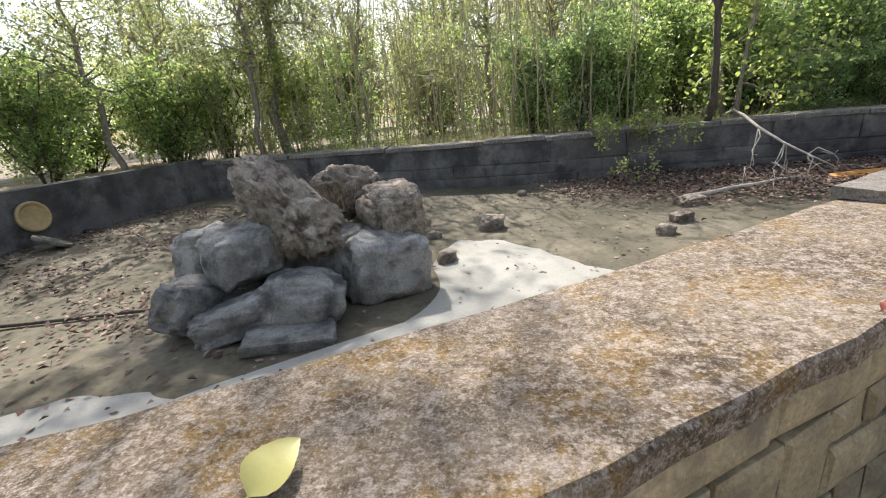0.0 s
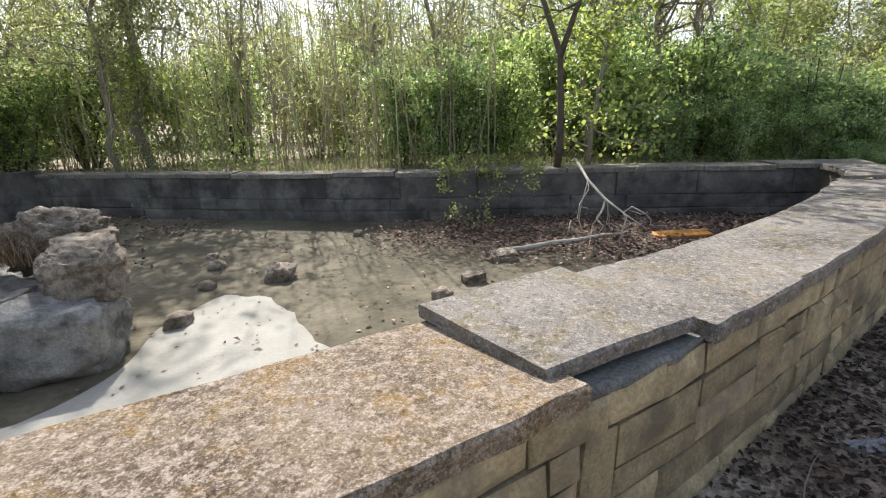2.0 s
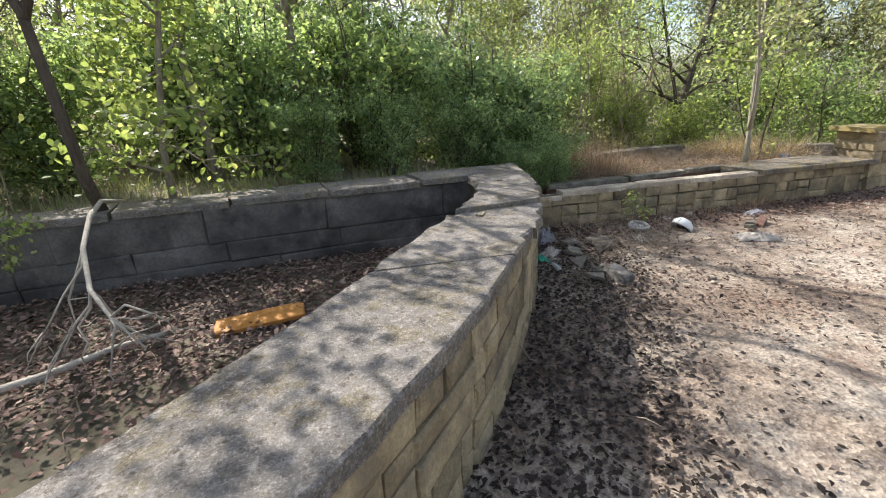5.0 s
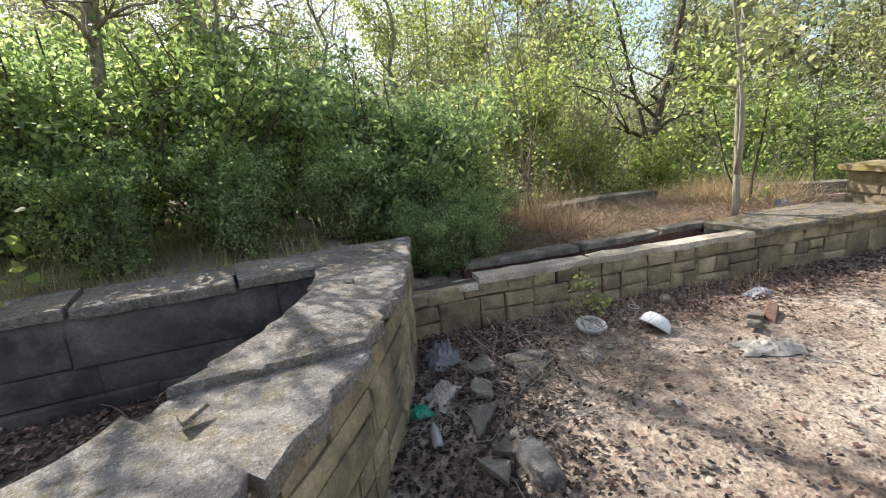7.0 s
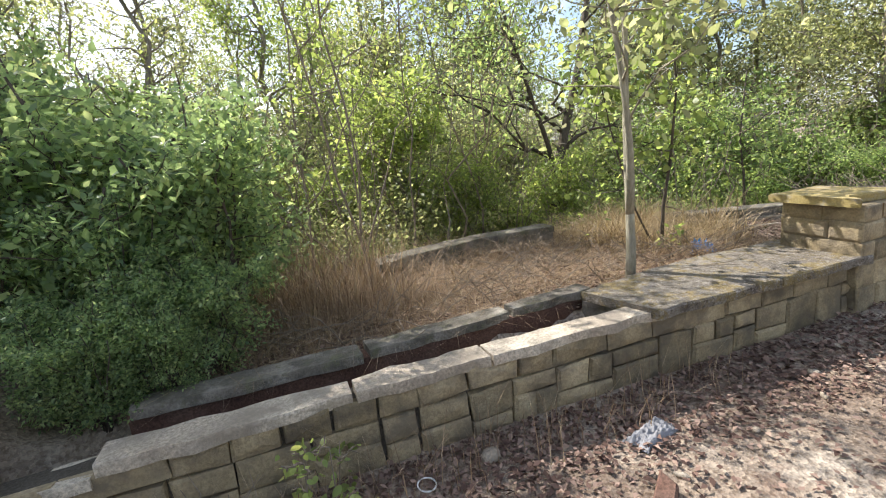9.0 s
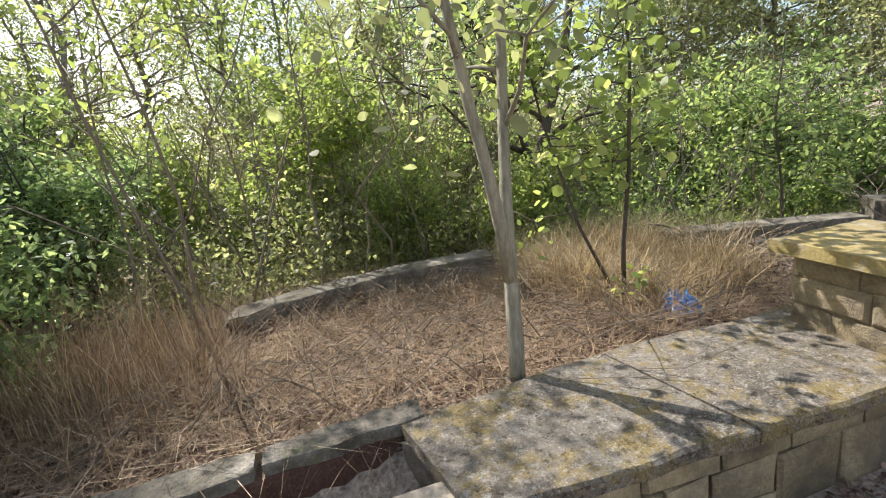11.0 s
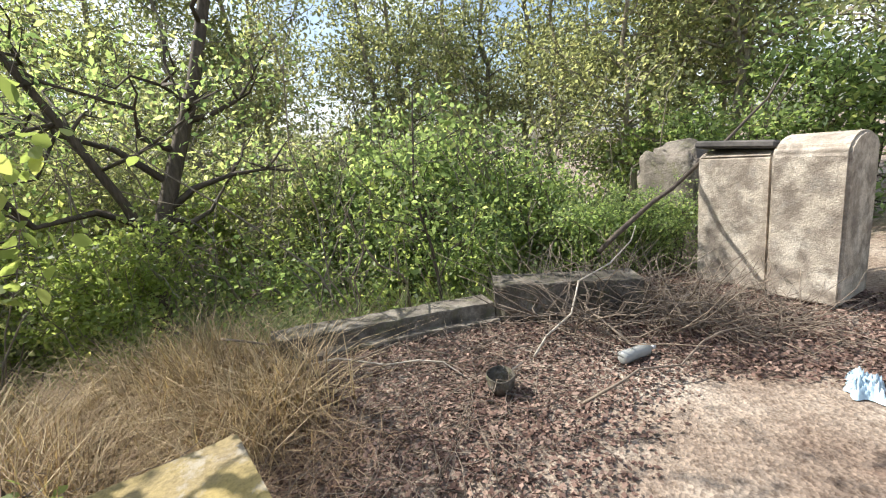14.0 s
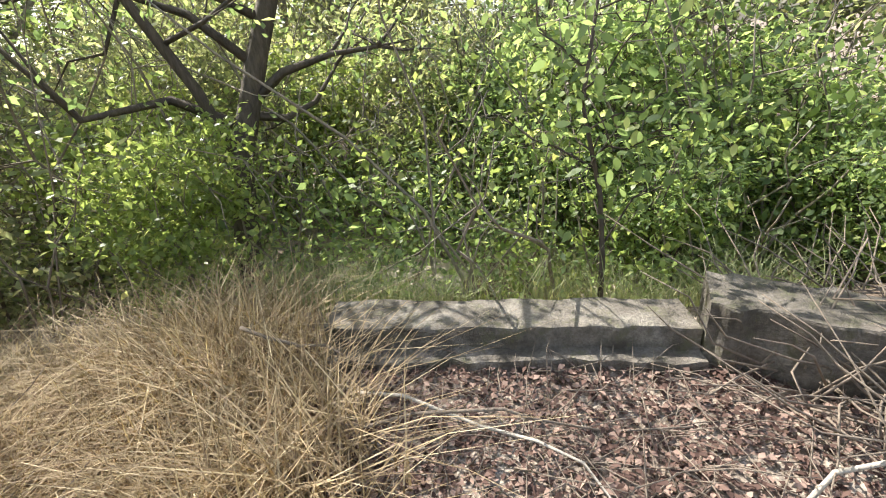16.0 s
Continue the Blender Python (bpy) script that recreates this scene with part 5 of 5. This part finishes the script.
twigs("fallen_twigs", 110, lambda x, y: inside(x, y, POOL) * smooth(1.0, 2.4, x) * smooth(4.4, 5.4, y), (1.0, 6.4, 4.2, 6.4), (0.15, 0.6), 7, "dry twigs in the basin corner", 0.08, 0.1, lambda x, y: 0.0 * x)
twigs("brush_pile", 240, lambda x, y: np.hypot((x - 16.85) / 0.75, (y - 5.5) / 0.9) < 1, (15.9, 17.8, 4.5, 6.5), (0.3, 0.8), 8, "tangled heap of dead branches against the block wall", 0.12, 0.5, r=0.005)
twigs("brush_pile", 170, lambda x, y: np.hypot((x - 8.3) / 0.7, (y - 5.3) / 0.6) < 1, (7.4, 9.1, 4.6, 6.0), (0.2, 0.6), 9, "dead stalks over the rubble", 0.02, 0.3, r=0.003)


def undergrowth(n, clumps, test, box, h, spread, size, material, label, seed):
    """Low leafy growth in uneven clumps over a stretch of ground."""
    rng = np.random.default_rng(seed)
    cx, cy = scatter(rng, clumps, test, box)
    ch = rng.uniform(h[0], h[1], len(cx))
    i = rng.integers(0, len(cx), n)
    x = cx[i] + rng.normal(size=n) * spread
    y = cy[i] + rng.normal(size=n) * spread
    z = ground_z(x, y) + ch[i] * rng.random(n) ** 0.8 + rng.normal(size=n) * 0.04
    ob = part("undergrowth", soup("undergrowth", leaves(np.stack([x, y, z], 1), rng.uniform(0.5, 1.3, n) * size, 0.55, 0.3, rng), 4), material)
    return tagged(ob, label, "undergrowth", kind="stuff")


def thicket(n, test, box, L, r, material, label, seed):
    """Thin bare stems, arching and crossing through the scrub."""
    rng = np.random.default_rng(seed)
    x, y = scatter(rng, n, test, box)
    out = []
    for px_, py_ in zip(x, y):
        l = rng.uniform(*L)
        a = rng.uniform(0, 2 * np.pi)
        lean = rng.uniform(0.15, 0.85)
        z0 = float(ground_z(px_, py_)) - 0.05
        top = (px_ + math.cos(a) * l * lean, py_ + math.sin(a) * l * lean * 0.7, z0 + l * math.sqrt(1 - lean * lean * 0.8))
        line = bent((px_, py_, z0), top, 7, 0.025, -0.12 * l * lean, rng=rng)
        rr = r * rng.uniform(0.6, 1.4)
        out.append(tube(line, np.linspace(rr, rr * 0.3, 7), 5))
        for _ in range(3):
            q = line[int(rng.integers(2, 6))]
            e = q + unit(rng.normal(size=3) + (0, 0, 0.5)) * l * rng.uniform(0.12, 0.3)
            out.append(tube(bent(q, e, 4, 0.04, rng=rng), np.linspace(rr * 0.45, rr * 0.15, 4), 3))
    ob = part("thicket", mesh_of("thicket", *join(out), True), material)
    return tagged(ob, label, "thicket", kind="stuff")


beyond = lambda x, y: smooth(0.9, 1.5, y - kerb_line(x)) * (1 - smooth(4.5, 6.0, y - kerb_line(x)))
undergrowth(22000, 130, beyond, (13.6, 20.5, 5.6, 13.5), (0.4, 1.5), 0.24, 0.075, M_LEAF, "dense green undergrowth in the gully beyond the kerb", 501)
undergrowth(9000, 60, beyond, (13.6, 20.5, 5.6, 13.5), (0.8, 2.2), 0.22, 0.085, M_LEAF_YEL, "sunlit yellow-green growth beyond the kerb", 502)
undergrowth(18000, 110, lambda x, y: smooth(8.7, 9.2, y) * (1 - smooth(11.5, 13.0, y)), (9.3, 14.4, 8.6, 13.0), (0.4, 1.7), 0.24, 0.075, M_LEAF_OLIVE, "grey-green undergrowth behind the broken wall", 503)
undergrowth(9000, 70, lambda x, y: smooth(8.5, 9.0, y) * (1 - smooth(10.5, 12.0, y)), (-6.0, 7.0, 8.4, 12.0), (0.3, 1.2), 0.25, 0.07, M_LEAF, "green undergrowth on the bank behind the basin", 504)
thicket(130, beyond, (13.6, 20.5, 5.6, 13.5), (1.2, 3.8), 0.014, M_BARK, "bare grey stems crossing through the scrub", 511)
thicket(90, lambda x, y: smooth(8.6, 9.1, y) * (1 - smooth(11.5, 13.0, y)), (9.0, 14.0, 8.5, 13.0), (1.2, 4.0), 0.012, M_TWIG, "pale bare stems behind the dry grass", 512)

# ---- boulders in the basin ----
def rock(x, y, z, rx, ry, rz, seed, label, turn=(0, 0, 0), rough=0.22, detail=5, pits=0.06, name="boulder", group="boulders piled in the basin", material=M_ROCK, square=0.6):
    ob = part(name, boulder(rx, ry, rz, seed, rough, detail, pits, square), material)
    ob.matrix_basis = pose(x, y, z, *turn)
    return tagged(ob, label, "rock", group)


rock(-1.86, 2.72, 0.76, 0.50, 0.27, 0.24, 1, "long pitted pale limestone boulder leaning on the pile", (8, 38, -25), 0.22, 5, 0.34, material=M_ROCK_TAN, square=0.7)
rock(-1.58, 3.55, 0.72, 0.34, 0.33, 0.26, 2, "pitted pale limestone boulder at the back of the pile", (0, 5, 20), 0.22, 5, 0.28, material=M_ROCK_TAN, square=0.7)
rock(-1.12, 3.12, 0.60, 0.25, 0.30, 0.23, 3, "brown-grey boulder resting on a larger one", (10, 0, 30), 0.2, 5, 0.18, material=M_ROCK_TAN)
rock(-1.20, 2.88, 0.22, 0.37, 0.36, 0.30, 4, "large blocky grey boulder at the foot of the pile", (0, 0, 15), 0.17)
rock(-1.70, 2.32, 0.19, 0.29, 0.25, 0.20, 5, "rounded grey boulder at the front of the pile", (0, 8, 10), 0.17)
rock(-2.20, 2.52, 0.50, 0.29, 0.26, 0.22, 6, "dark grey boulder on the shaded flank", (0, -8, 40), 0.19)
rock(-2.48, 2.28, 0.20, 0.28, 0.22, 0.20, 7, "dark boulder lying at the edge of the pile", (0, 20, 60), 0.19)
rock(-2.12, 2.14, 0.15, 0.34, 0.17, 0.13, 8, "long low boulder with a pointed end", (0, -12, 15), 0.19)
rock(-2.62, 2.92, 0.42, 0.30, 0.28, 0.24, 9, "dark shadowed boulder at the back of the pile", (0, 0, 70), 0.19)
rock(-1.72, 3.0, 0.28, 0.42, 0.36, 0.30, 10, "dark boulder in the core of the pile", (0, 0, 0), 0.19)
rock(-2.25, 3.3, 0.25, 0.40, 0.36, 0.30, 12, "grey boulder behind the pile", (0, 0, 25), 0.2)
ob = part("stone_plate", slab_mesh(0.62, 0.30, 0.07, 3), M_ROCK)
ob.matrix_basis = pose(-1.70, 1.98, 0.07, 8, 3, 12)
tagged(ob, "flat grey stone plate leaning before the boulders", "stone")
for k, (x, y, r) in enumerate(((-0.24, 4.52, 0.13), (1.43, 3.77, 0.085), (-0.72, 3.40, 0.10), (-0.50, 1.98, 0.05), (-1.10, 4.95, 0.085), (-0.9, 4.3, 0.07), (0.3, 6.3, 0.07), (-0.55, 2.6, 0.03), (0.9, 6.2, 0.06), (0.1, 2.9, 0.03), (-1.35, 5.4, 0.06), (2.0, 6.45, 0.06), (4.35, 6.1, 0.05))):
    rock(x, y, r * 0.42, r * 1.15, r, r * 0.75, 20 + k, "loose pale stone on the basin floor", (0, 0, k * 47), 0.3, 3, name="stone", group="loose stones in the basin", material=M_ROCK_TAN)
for k, (x, y, w, d, rz) in enumerate(((2.14, 4.85, 0.34, 0.2, 10), (1.75, 4.17, 0.24, 0.13, 20))):
    ob = part("stone_plate", slab_mesh(w, d, 0.09, 30 + k), M_ROCK_TAN)
    ob.matrix_basis = pose(x, y, 0.06, 6, -5, rz)
    tagged(ob, "flat broken stone lying in the basin", "stone", "loose stones in the basin")
tw = np.random.default_rng(99)
dry = part("dry_tuft", soup("dry_tuft", blades(np.stack([-1.75 + tw.normal(size=260) * 0.16, 3.2 + tw.normal(size=260) * 0.13, np.full(260, 0.66)], 1), tw.uniform(0.15, 0.4, 260), np.full(260, 0.006), tw.uniform(0.3, 1.2, 260), tw), 4), M_STRAW)
tagged(dry, "dead brown tuft growing between the boulders", "grass", kind="stuff")

# ---- things in the basin ----
log = part("log", mesh_of("log", *tube([(2.13, 4.95, 0.085), (2.45, 5.02, 0.09), (2.8, 5.17, 0.095), (3.15, 5.25, 0.10), (3.5, 5.42, 0.10), (3.86, 5.52, 0.09)], (0.036, 0.034, 0.035, 0.029, 0.027, 0.018), 9), True), M_DEADWOOD)
tagged(log, "thin bleached log lying on leaves in the basin", "log")
db = thing("dead_branch", 3.5, 6.55, 0.80, "bleached dead branch hanging over the wall into the basin", "branch")
T = lambda pts: [np.array(p) - np.array((3.5, 6.55, 0.80)) for p in pts]
stem = [(3.55, 7.05, 0.86), (3.46, 6.52, 0.96), (3.42, 6.2, 0.90), (3.41, 5.8, 0.75), (3.48, 5.36, 0.57), (3.6, 5.1, 0.45), (3.78, 4.85, 0.30)]
part("limb", mesh_of("limb", *tube(T(stem), (0.010, 0.017, 0.020, 0.018, 0.016, 0.011, 0.005), 8), True), M_DEADWOOD, db)
fork = np.random.default_rng(314)
A, B, C = (3.41, 5.8, 0.75), (3.48, 5.36, 0.57), (3.6, 5.1, 0.45)
for at, tip in ((A, (3.02, 5.36, 0.10)), (A, (3.2, 5.5, 0.09)), (B, (3.16, 5.16, 0.09)), (B, (3.38, 5.22, 0.09)), (B, (3.62, 5.42, 0.10)), (C, (3.56, 4.95, 0.08)), (C, (3.92, 5.15, 0.10)), (C, (4.05, 4.98, 0.30))):
    line = bent(at, tip, 6, 0.07, rng=fork)
    part("twig", mesh_of("twig", *tube(T(line), np.linspace(0.010, 0.0035, 6), 5), True), M_DEADWOOD, db)
    for _ in range(2):
        q = line[int(fork.integers(2, 5))]
        e = q + fork.normal(size=3) * (0.16, 0.16, 0.10)
        e[2] = max(e[2], 0.07)
        part("twig", mesh_of("twig", *tube(T(bent(q, e, 4, 0.06, rng=fork)), (0.006, 0.005, 0.004, 0.002), 4), True), M_DEADWOOD, db)
board = part("board", slab_mesh(0.66, 0.22, 0.03, 8, 0.16), M_ORANGE)
board.matrix_basis = pose(4.45, 5.32, 0.11, 6, -3, -8)
tagged(board, "rotten orange-brown board lying on twigs", "board")
stick = part("stick", mesh_of("stick", *tube(bent((-6.3, 2.3, 0.05), (-2.7, 2.75, 0.06), 8, 0.01, rng=tw), np.linspace(0.022, 0.012, 8), 7), True), M_BARK_DARK)
tagged(stick, "long dark stick lying on the basin floor", "stick")


def disc(r, h, rim, seg=28):
    """Round lid with a raised rim."""
    prof = [(0.0, 0.3 * h), (r * 0.55, 0.3 * h), (r * 0.7, h * 0.45), (r - rim, h * 0.5), (r - rim * 0.8, h), (r - rim * 0.2, h), (r, h * 0.8), (r, 0.0), (0.0, 0.0)]
    vs, fs = [], []
    for x, z in prof:
        vs += [(x * math.cos(2 * math.pi * k / seg), x * math.sin(2 * math.pi * k / seg), z) for k in range(seg)]
    for i in range(len(prof) - 1):
        fs += [(i * seg + k, i * seg + (k + 1) % seg, (i + 1) * seg + (k + 1) % seg, (i + 1) * seg + k) for k in range(seg)]
    return mesh_of("disc", vs, fs, True)


ob = part("round_cover", disc(0.23, 0.06, 0.05), M_OCHRE)
ob.matrix_basis = pose(-7.03, 5.62, 0.46, 0, 82, -15)
tagged(ob, "round ochre cover fixed to the end wall", "cover")
ob = part("round_cover", disc(0.24, 0.06, 0.06), M_CONCRETE)
ob.matrix_basis = pose(-6.55, 5.30, 0.10, -22, 20, 0)
tagged(ob, "round grey cover leaning on the basin floor", "cover")

# fallen leaves on the coping
def fallen_leaf(L, W, x, y, z, turn, material, label):
    """Ovate blade folded on its midrib, with a stalk."""
    vs, fs, n = [], [], 9
    for i in range(n + 1):
        f = i / n
        w = W * math.sin(math.pi * f ** 0.8) ** 0.8 * (1 - 0.35 * f) if 0 < i < n else 0.001
        z0 = 0.012 * math.sin(3 * f) + 0.01 * f
        vs += [(f * L, w, z0 + 0.20 * w + 0.004 * math.sin(9 * f)), (f * L, 0, z0), (f * L, -w, z0 + 0.12 * w)]
    for i in range(n):
        a = 3 * i
        fs += [(a, a + 1, a + 4, a + 3), (a + 1, a + 2, a + 5, a + 4)]
    v, q = join([(np.array(vs), fs), tube([(0, 0, 0.001), (-L * 0.18, L * 0.02, 0.004), (-L * 0.36, -L * 0.01, 0.003)], (0.0016, 0.0013, 0.001), 5)])
    ob = part("fallen_leaf", mesh_of("fallen_leaf", v, q, True), material)
    ob.matrix_basis = pose(x, y, z, *turn)
    return tagged(ob, label, "leaf")


fallen_leaf(0.125, 0.058, -0.83, -0.07, 0.806, (8, -8, 62), plain("yellow_leaf", (0.46, 0.41, 0.13), 0.5), "large yellow fallen leaf on the coping")
fallen_leaf(0.04, 0.013, 0.60, 0.45, 0.804, (0, 0, 30), plain("red_leaf", (0.24, 0.06, 0.035), 0.6), "small red fallen leaf on the coping")

# ---- litter and rubble on the path ----
can = thing("drink_can", 5.06, 3.03, 0.035, "crushed violet drinks can lying in dead leaves", "can", rz=20)
can_v, can_f = tube([(-0.06, 0, 0), (-0.052, 0, 0.0), (-0.02, 0, 0.004), (0.02, 0, -0.004), (0.05, 0, 0), (0.058, 0, 0)], (0.024, 0.031, 0.032, 0.029, 0.031, 0.024), 16)
part("body", mesh_of("body", can_v, can_f, True), M_VIOLET, can)
part("lid", mesh_of("lid", *tube([(0.058, 0, 0), (0.061, 0, 0)], (0.025, 0.023), 16)), M_TIN, can, "bare metal lid")


def crumple(name, x, y, w, d, h, seed, material, label, category, rz=0.0, group=""):
    ob = part(name, crumpled(w, d, h, seed, 26, 11.0), material)
    ob.matrix_basis = pose(x, y, float(ground_z(x, y)) + 0.004, 0, 0, rz)
    return tagged(ob, label, category, group)


crumple("rag", 9.54, 4.55, 0.44, 0.20, 0.075, 3, M_CLOTH, "crumpled dirty white cloth on the path", "cloth", -38)
crumple("rag", 8.52, 5.24, 0.22, 0.12, 0.05, 4, M_CLOTH, "small crumpled pale rag", "cloth", 60)
crumple("plastic_bag", 7.58, 5.82, 0.22, 0.22, 0.18, 6, M_RAG, "crumpled greyish plastic bag against the wall", "bag")
crumple("plastic_bag", 7.35, 5.42, 0.30, 0.18, 0.08, 7, M_CLOTH, "torn pale plastic bag", "bag", 30)
crumple("plastic_bag", 3.85, 1.92, 0.34, 0.13, 0.04, 8, M_RAG, "torn pale grey plastic sheet in the leaves", "bag", 40)
crumple("plastic_bag", 3.40, 1.70, 0.20, 0.08, 0.04, 9, M_RAG, "crumpled pale plastic scrap", "bag")
crumple("plastic_bag", 7.15, 5.32, 0.14, 0.10, 0.07, 10, M_GREEN, "scrap of green plastic against the wall", "bag")
crumple("blue_bag", 13.22, 6.24, 0.40, 0.28, 0.17, 11, M_BLUE, "bright blue plastic bag in the dry grass", "bag", 30)
crumple("plastic_bag", 10.55, 5.15, 0.3, 0.14, 0.06, 12, M_RAG, "grey rag in the dust by the planter wall", "cloth")
crumple("plastic_bag", 16.31, 3.9, 0.26, 0.16, 0.10, 13, M_PALEBLUE, "pale blue plastic scrap before the pier", "bag")


def bowl(r, h):
    prof = [(r, h), (r * 0.93, h * 0.45), (r * 0.6, 0.0), (0.0, 0.0)]
    prof = prof + [(x * 0.94, z + 0.008) for x, z in prof[::-1]]
    seg, vs, fs = 24, [], []
    for x, z in prof:
        vs += [(x * math.cos(2 * math.pi * k / seg), x * math.sin(2 * math.pi * k / seg) * (1 + 0.06 * math.sin(k)), z) for k in range(seg)]
    n = len(prof)
    for i in range(n):
        fs += [(i * seg + k, i * seg + (k + 1) % seg, ((i + 1) % n) * seg + (k + 1) % seg, ((i + 1) % n) * seg + k) for k in range(seg)]
    return mesh_of("bowl", vs, fs, True)


ob = part("dish", disc(0.125, 0.035, 0.045), M_DISH)
ob.matrix_basis = pose(8.84, 5.55, 0.03, 9, -6, 20)
tagged(ob, "dirty white dish with a leaf-stained middle on the litter", "dish")
ob = part("ring", mesh_of("ring", *tube([(0.045 * math.cos(a), 0.045 * math.sin(a), 0) for a in np.linspace(0, 6.2, 20)], [0.004] * 20, 6), True), M_WHITE)
ob.matrix_basis = pose(9.43, 5.61, 0.035, 5, 4, 0)
tagged(ob, "thin white plastic ring on dead leaves", "ring")
ob = part("bowl", bowl(0.13, 0.10), M_WHITE)
ob.matrix_basis = pose(9.28, 5.25, 0.10, 200, 35, 30)
tagged(ob, "white plastic bowl tipped over on the path", "bowl")
ob = part("bottle", mesh_of("bottle", *tube([(-0.1, 0, 0), (-0.09, 0, 0), (0.03, 0, 0), (0.07, 0, 0), (0.1, 0, 0), (0.115, 0, 0)], (0.02, 0.03, 0.03, 0.022, 0.012, 0.012), 14), True), M_CLEAR)
ob.matrix_basis = pose(7.12, 5.06, 0.035, 0, 0, 70)
tagged(ob, "pale plastic bottle lying against the wall", "bottle")
bt = thing("bottle", 16.13, 5.06, 0.215, "cloudy plastic bottle lying in the leaf litter", "bottle", rz=-25)
part("body", mesh_of("body", *tube([(-0.15, 0, 0), (-0.14, 0, 0), (-0.05, 0, 0), (0.08, 0, 0), (0.13, 0, 0)], (0.034, 0.046, 0.043, 0.046, 0.016), 16), True), M_CLEAR, bt)
part("neck", mesh_of("neck", *tube([(0.13, 0, 0), (0.165, 0, 0)], (0.016, 0.016), 12), True), M_WHITE, bt, "white screw cap")
for k, (x, y, w, d, rz, m) in enumerate(((7.42, 5.03, 0.30, 0.26, 15, M_CONCRETE), (7.40, 4.74, 0.26, 0.17, 40, M_CONCRETE), (7.22, 4.64, 0.24, 0.14, 110, M_CONCRETE), (7.98, 5.28, 0.42, 0.22, 10, M_CONCRETE), (8.12, 5.44, 0.34, 0.18, -15, M_CONCRETE), (7.75, 5.55, 0.30, 0.2, 50, M_CONCRETE), (10.15, 4.85, 0.30, 0.12, 40, M_BRICK), (9.97, 4.88, 0.16, 0.11, 10, M_CONCRETE), (9.76, 4.78, 0.13, 0.08, 0, M_CONCRETE), (7.6, 5.3, 0.2, 0.14, 80, M_CONCRETE))):
    ob = part("broken_tile" if m is M_CONCRETE else "brick_fragment", shard(w * 1.3, d * 1.35, 0.034 if m is M_CONCRETE else 0.065, 200 + k), m)
    ob.matrix_basis = pose(x, y, float(ground_z(x, y)) + 0.03 + 0.01 * (k % 3), (k * 7) % 13 - 6, (k * 5) % 15 - 7, rz)
    tagged(ob, "broken grey stone slab in the rubble" if m is M_CONCRETE else "reddish brick fragment on the path", "rubble", "rubble on the path")
rock(7.42, 4.56, 0.05, 0.15, 0.07, 0.07, 60, "rough chunk of pale rubble", (0, 0, 80), 0.25, 3, name="rubble", group="rubble on the path")
peb = np.random.default_rng(12)
pebble = boulder(0.03, 0.024, 0.016, 71, 0.2, 1)
p_me = bpy.data.meshes.new("pebble")
pebble.to_mesh(p_me)
pebble.free()
for k in range(46):
    x, y = peb.uniform(6.4, 13.0), 0
    y = low_line(max(x, 7.6)) - peb.uniform(0.25, 2.2)
    if wall_dist(np.array(x), np.array(y)) < 0.25:
        continue
    ob = part("pebble", p_me, M_PLASTER)
    ob.matrix_basis = Matrix.Translation((x, y, float(ground_z(x, y)) + 0.012)) @ Matrix.Rotation(peb.uniform(0, 6), 4, "Z") @ Matrix.Diagonal((*((peb.uniform(0.5, 1.5, 3) * (1, 1, 0.7))), 1))
    tagged(ob, "small pale pebble on the dusty path", "pebble", "pebbles on the path")
ob = part("stone", boulder(0.05, 0.045, 0.04, 72, 0.2, 2), M_PLASTER)
ob.matrix_basis = pose(9.79, 5.56, 0.035)
tagged(ob, "white stone at the foot of the planter wall", "stone")
ob = part("pot", bowl(0.09, 0.13), M_CONCRETE)
ob.matrix_basis = pose(15.31, 5.65, float(ground_z(15.31, 5.65)) + 0.01, 8, -6, 0)
tagged(ob, "half-buried grey clay pot in the litter", "pot")
for k, (x, y, r) in enumerate(((15.55, 8.64, 0.32), (15.17, 8.53, 0.24), (16, 8.91, 0.38), (17.35, 7.72, 0.22), (15.71, 8.16, 0.18), (17.51, 7.19, 0.2))):
    ob = part("boulder", boulder(r * 1.3, r, r * 0.6, 400 + k, 0.26, 4, 0.1), M_PLASTER)
    ob.matrix_basis = pose(x, y, float(ground_z(x, y)) + r * 0.3, 0, 0, k * 60)
    tagged(ob, "pale weathered boulder in the gully beyond the kerb", "rock", "gully boulders")
# leaning dead trunk over the block wall
lt = part("leaning_branch", mesh_of("leaning_branch", *tube([(17.05, 5.68, 0.66), (17.19, 5.57, 0.8), (17.48, 5.34, 1.05), (17.84, 5.27, 1.12), (18.19, 5.08, 1.35), (18.56, 5, 1.44), (18.96, 4.8, 1.72), (19.59, 4.71, 1.9), (20.31, 4.59, 2.28)], (0.022, 0.025, 0.02, 0.021, 0.017, 0.018, 0.014, 0.013, 0.01), 8), True), M_BARK_DARK)
tagged(lt, "thin crooked dead trunk leaning across the block wall", "branch")
for k, (a, b) in enumerate((((15.77, 5.66, 0.2), (16.79, 5.27, 0.97)), ((16.13, 5.1, 0.27), (16.76, 5.99, 0.79)), ((14.52, 6.88, 0.27), (15.81, 6.04, 0.24)), ((14.74, 6.96, 0.28), (15.66, 5.68, 0.21)), ((14.37, 7.38, 0.55), (14.96, 7, 0.31)), ((15.4, 5.16, 0.17), (16.48, 4.44, 0.4)))):
    ob = part("branch", mesh_of("branch", *tube(bent(a, b, 7, 0.05, rng=tw), np.linspace(0.010, 0.004, 7), 6), True), M_DEADWOOD if k % 3 == 0 else M_TWIG)
    tagged(ob, "bare dead branch lying over the litter", "branch", "dead branches")

# ---- pieces of the walls, last ----
for wall, me, material, m, name in STONES:
    part(name, me, material, wall, m=m)
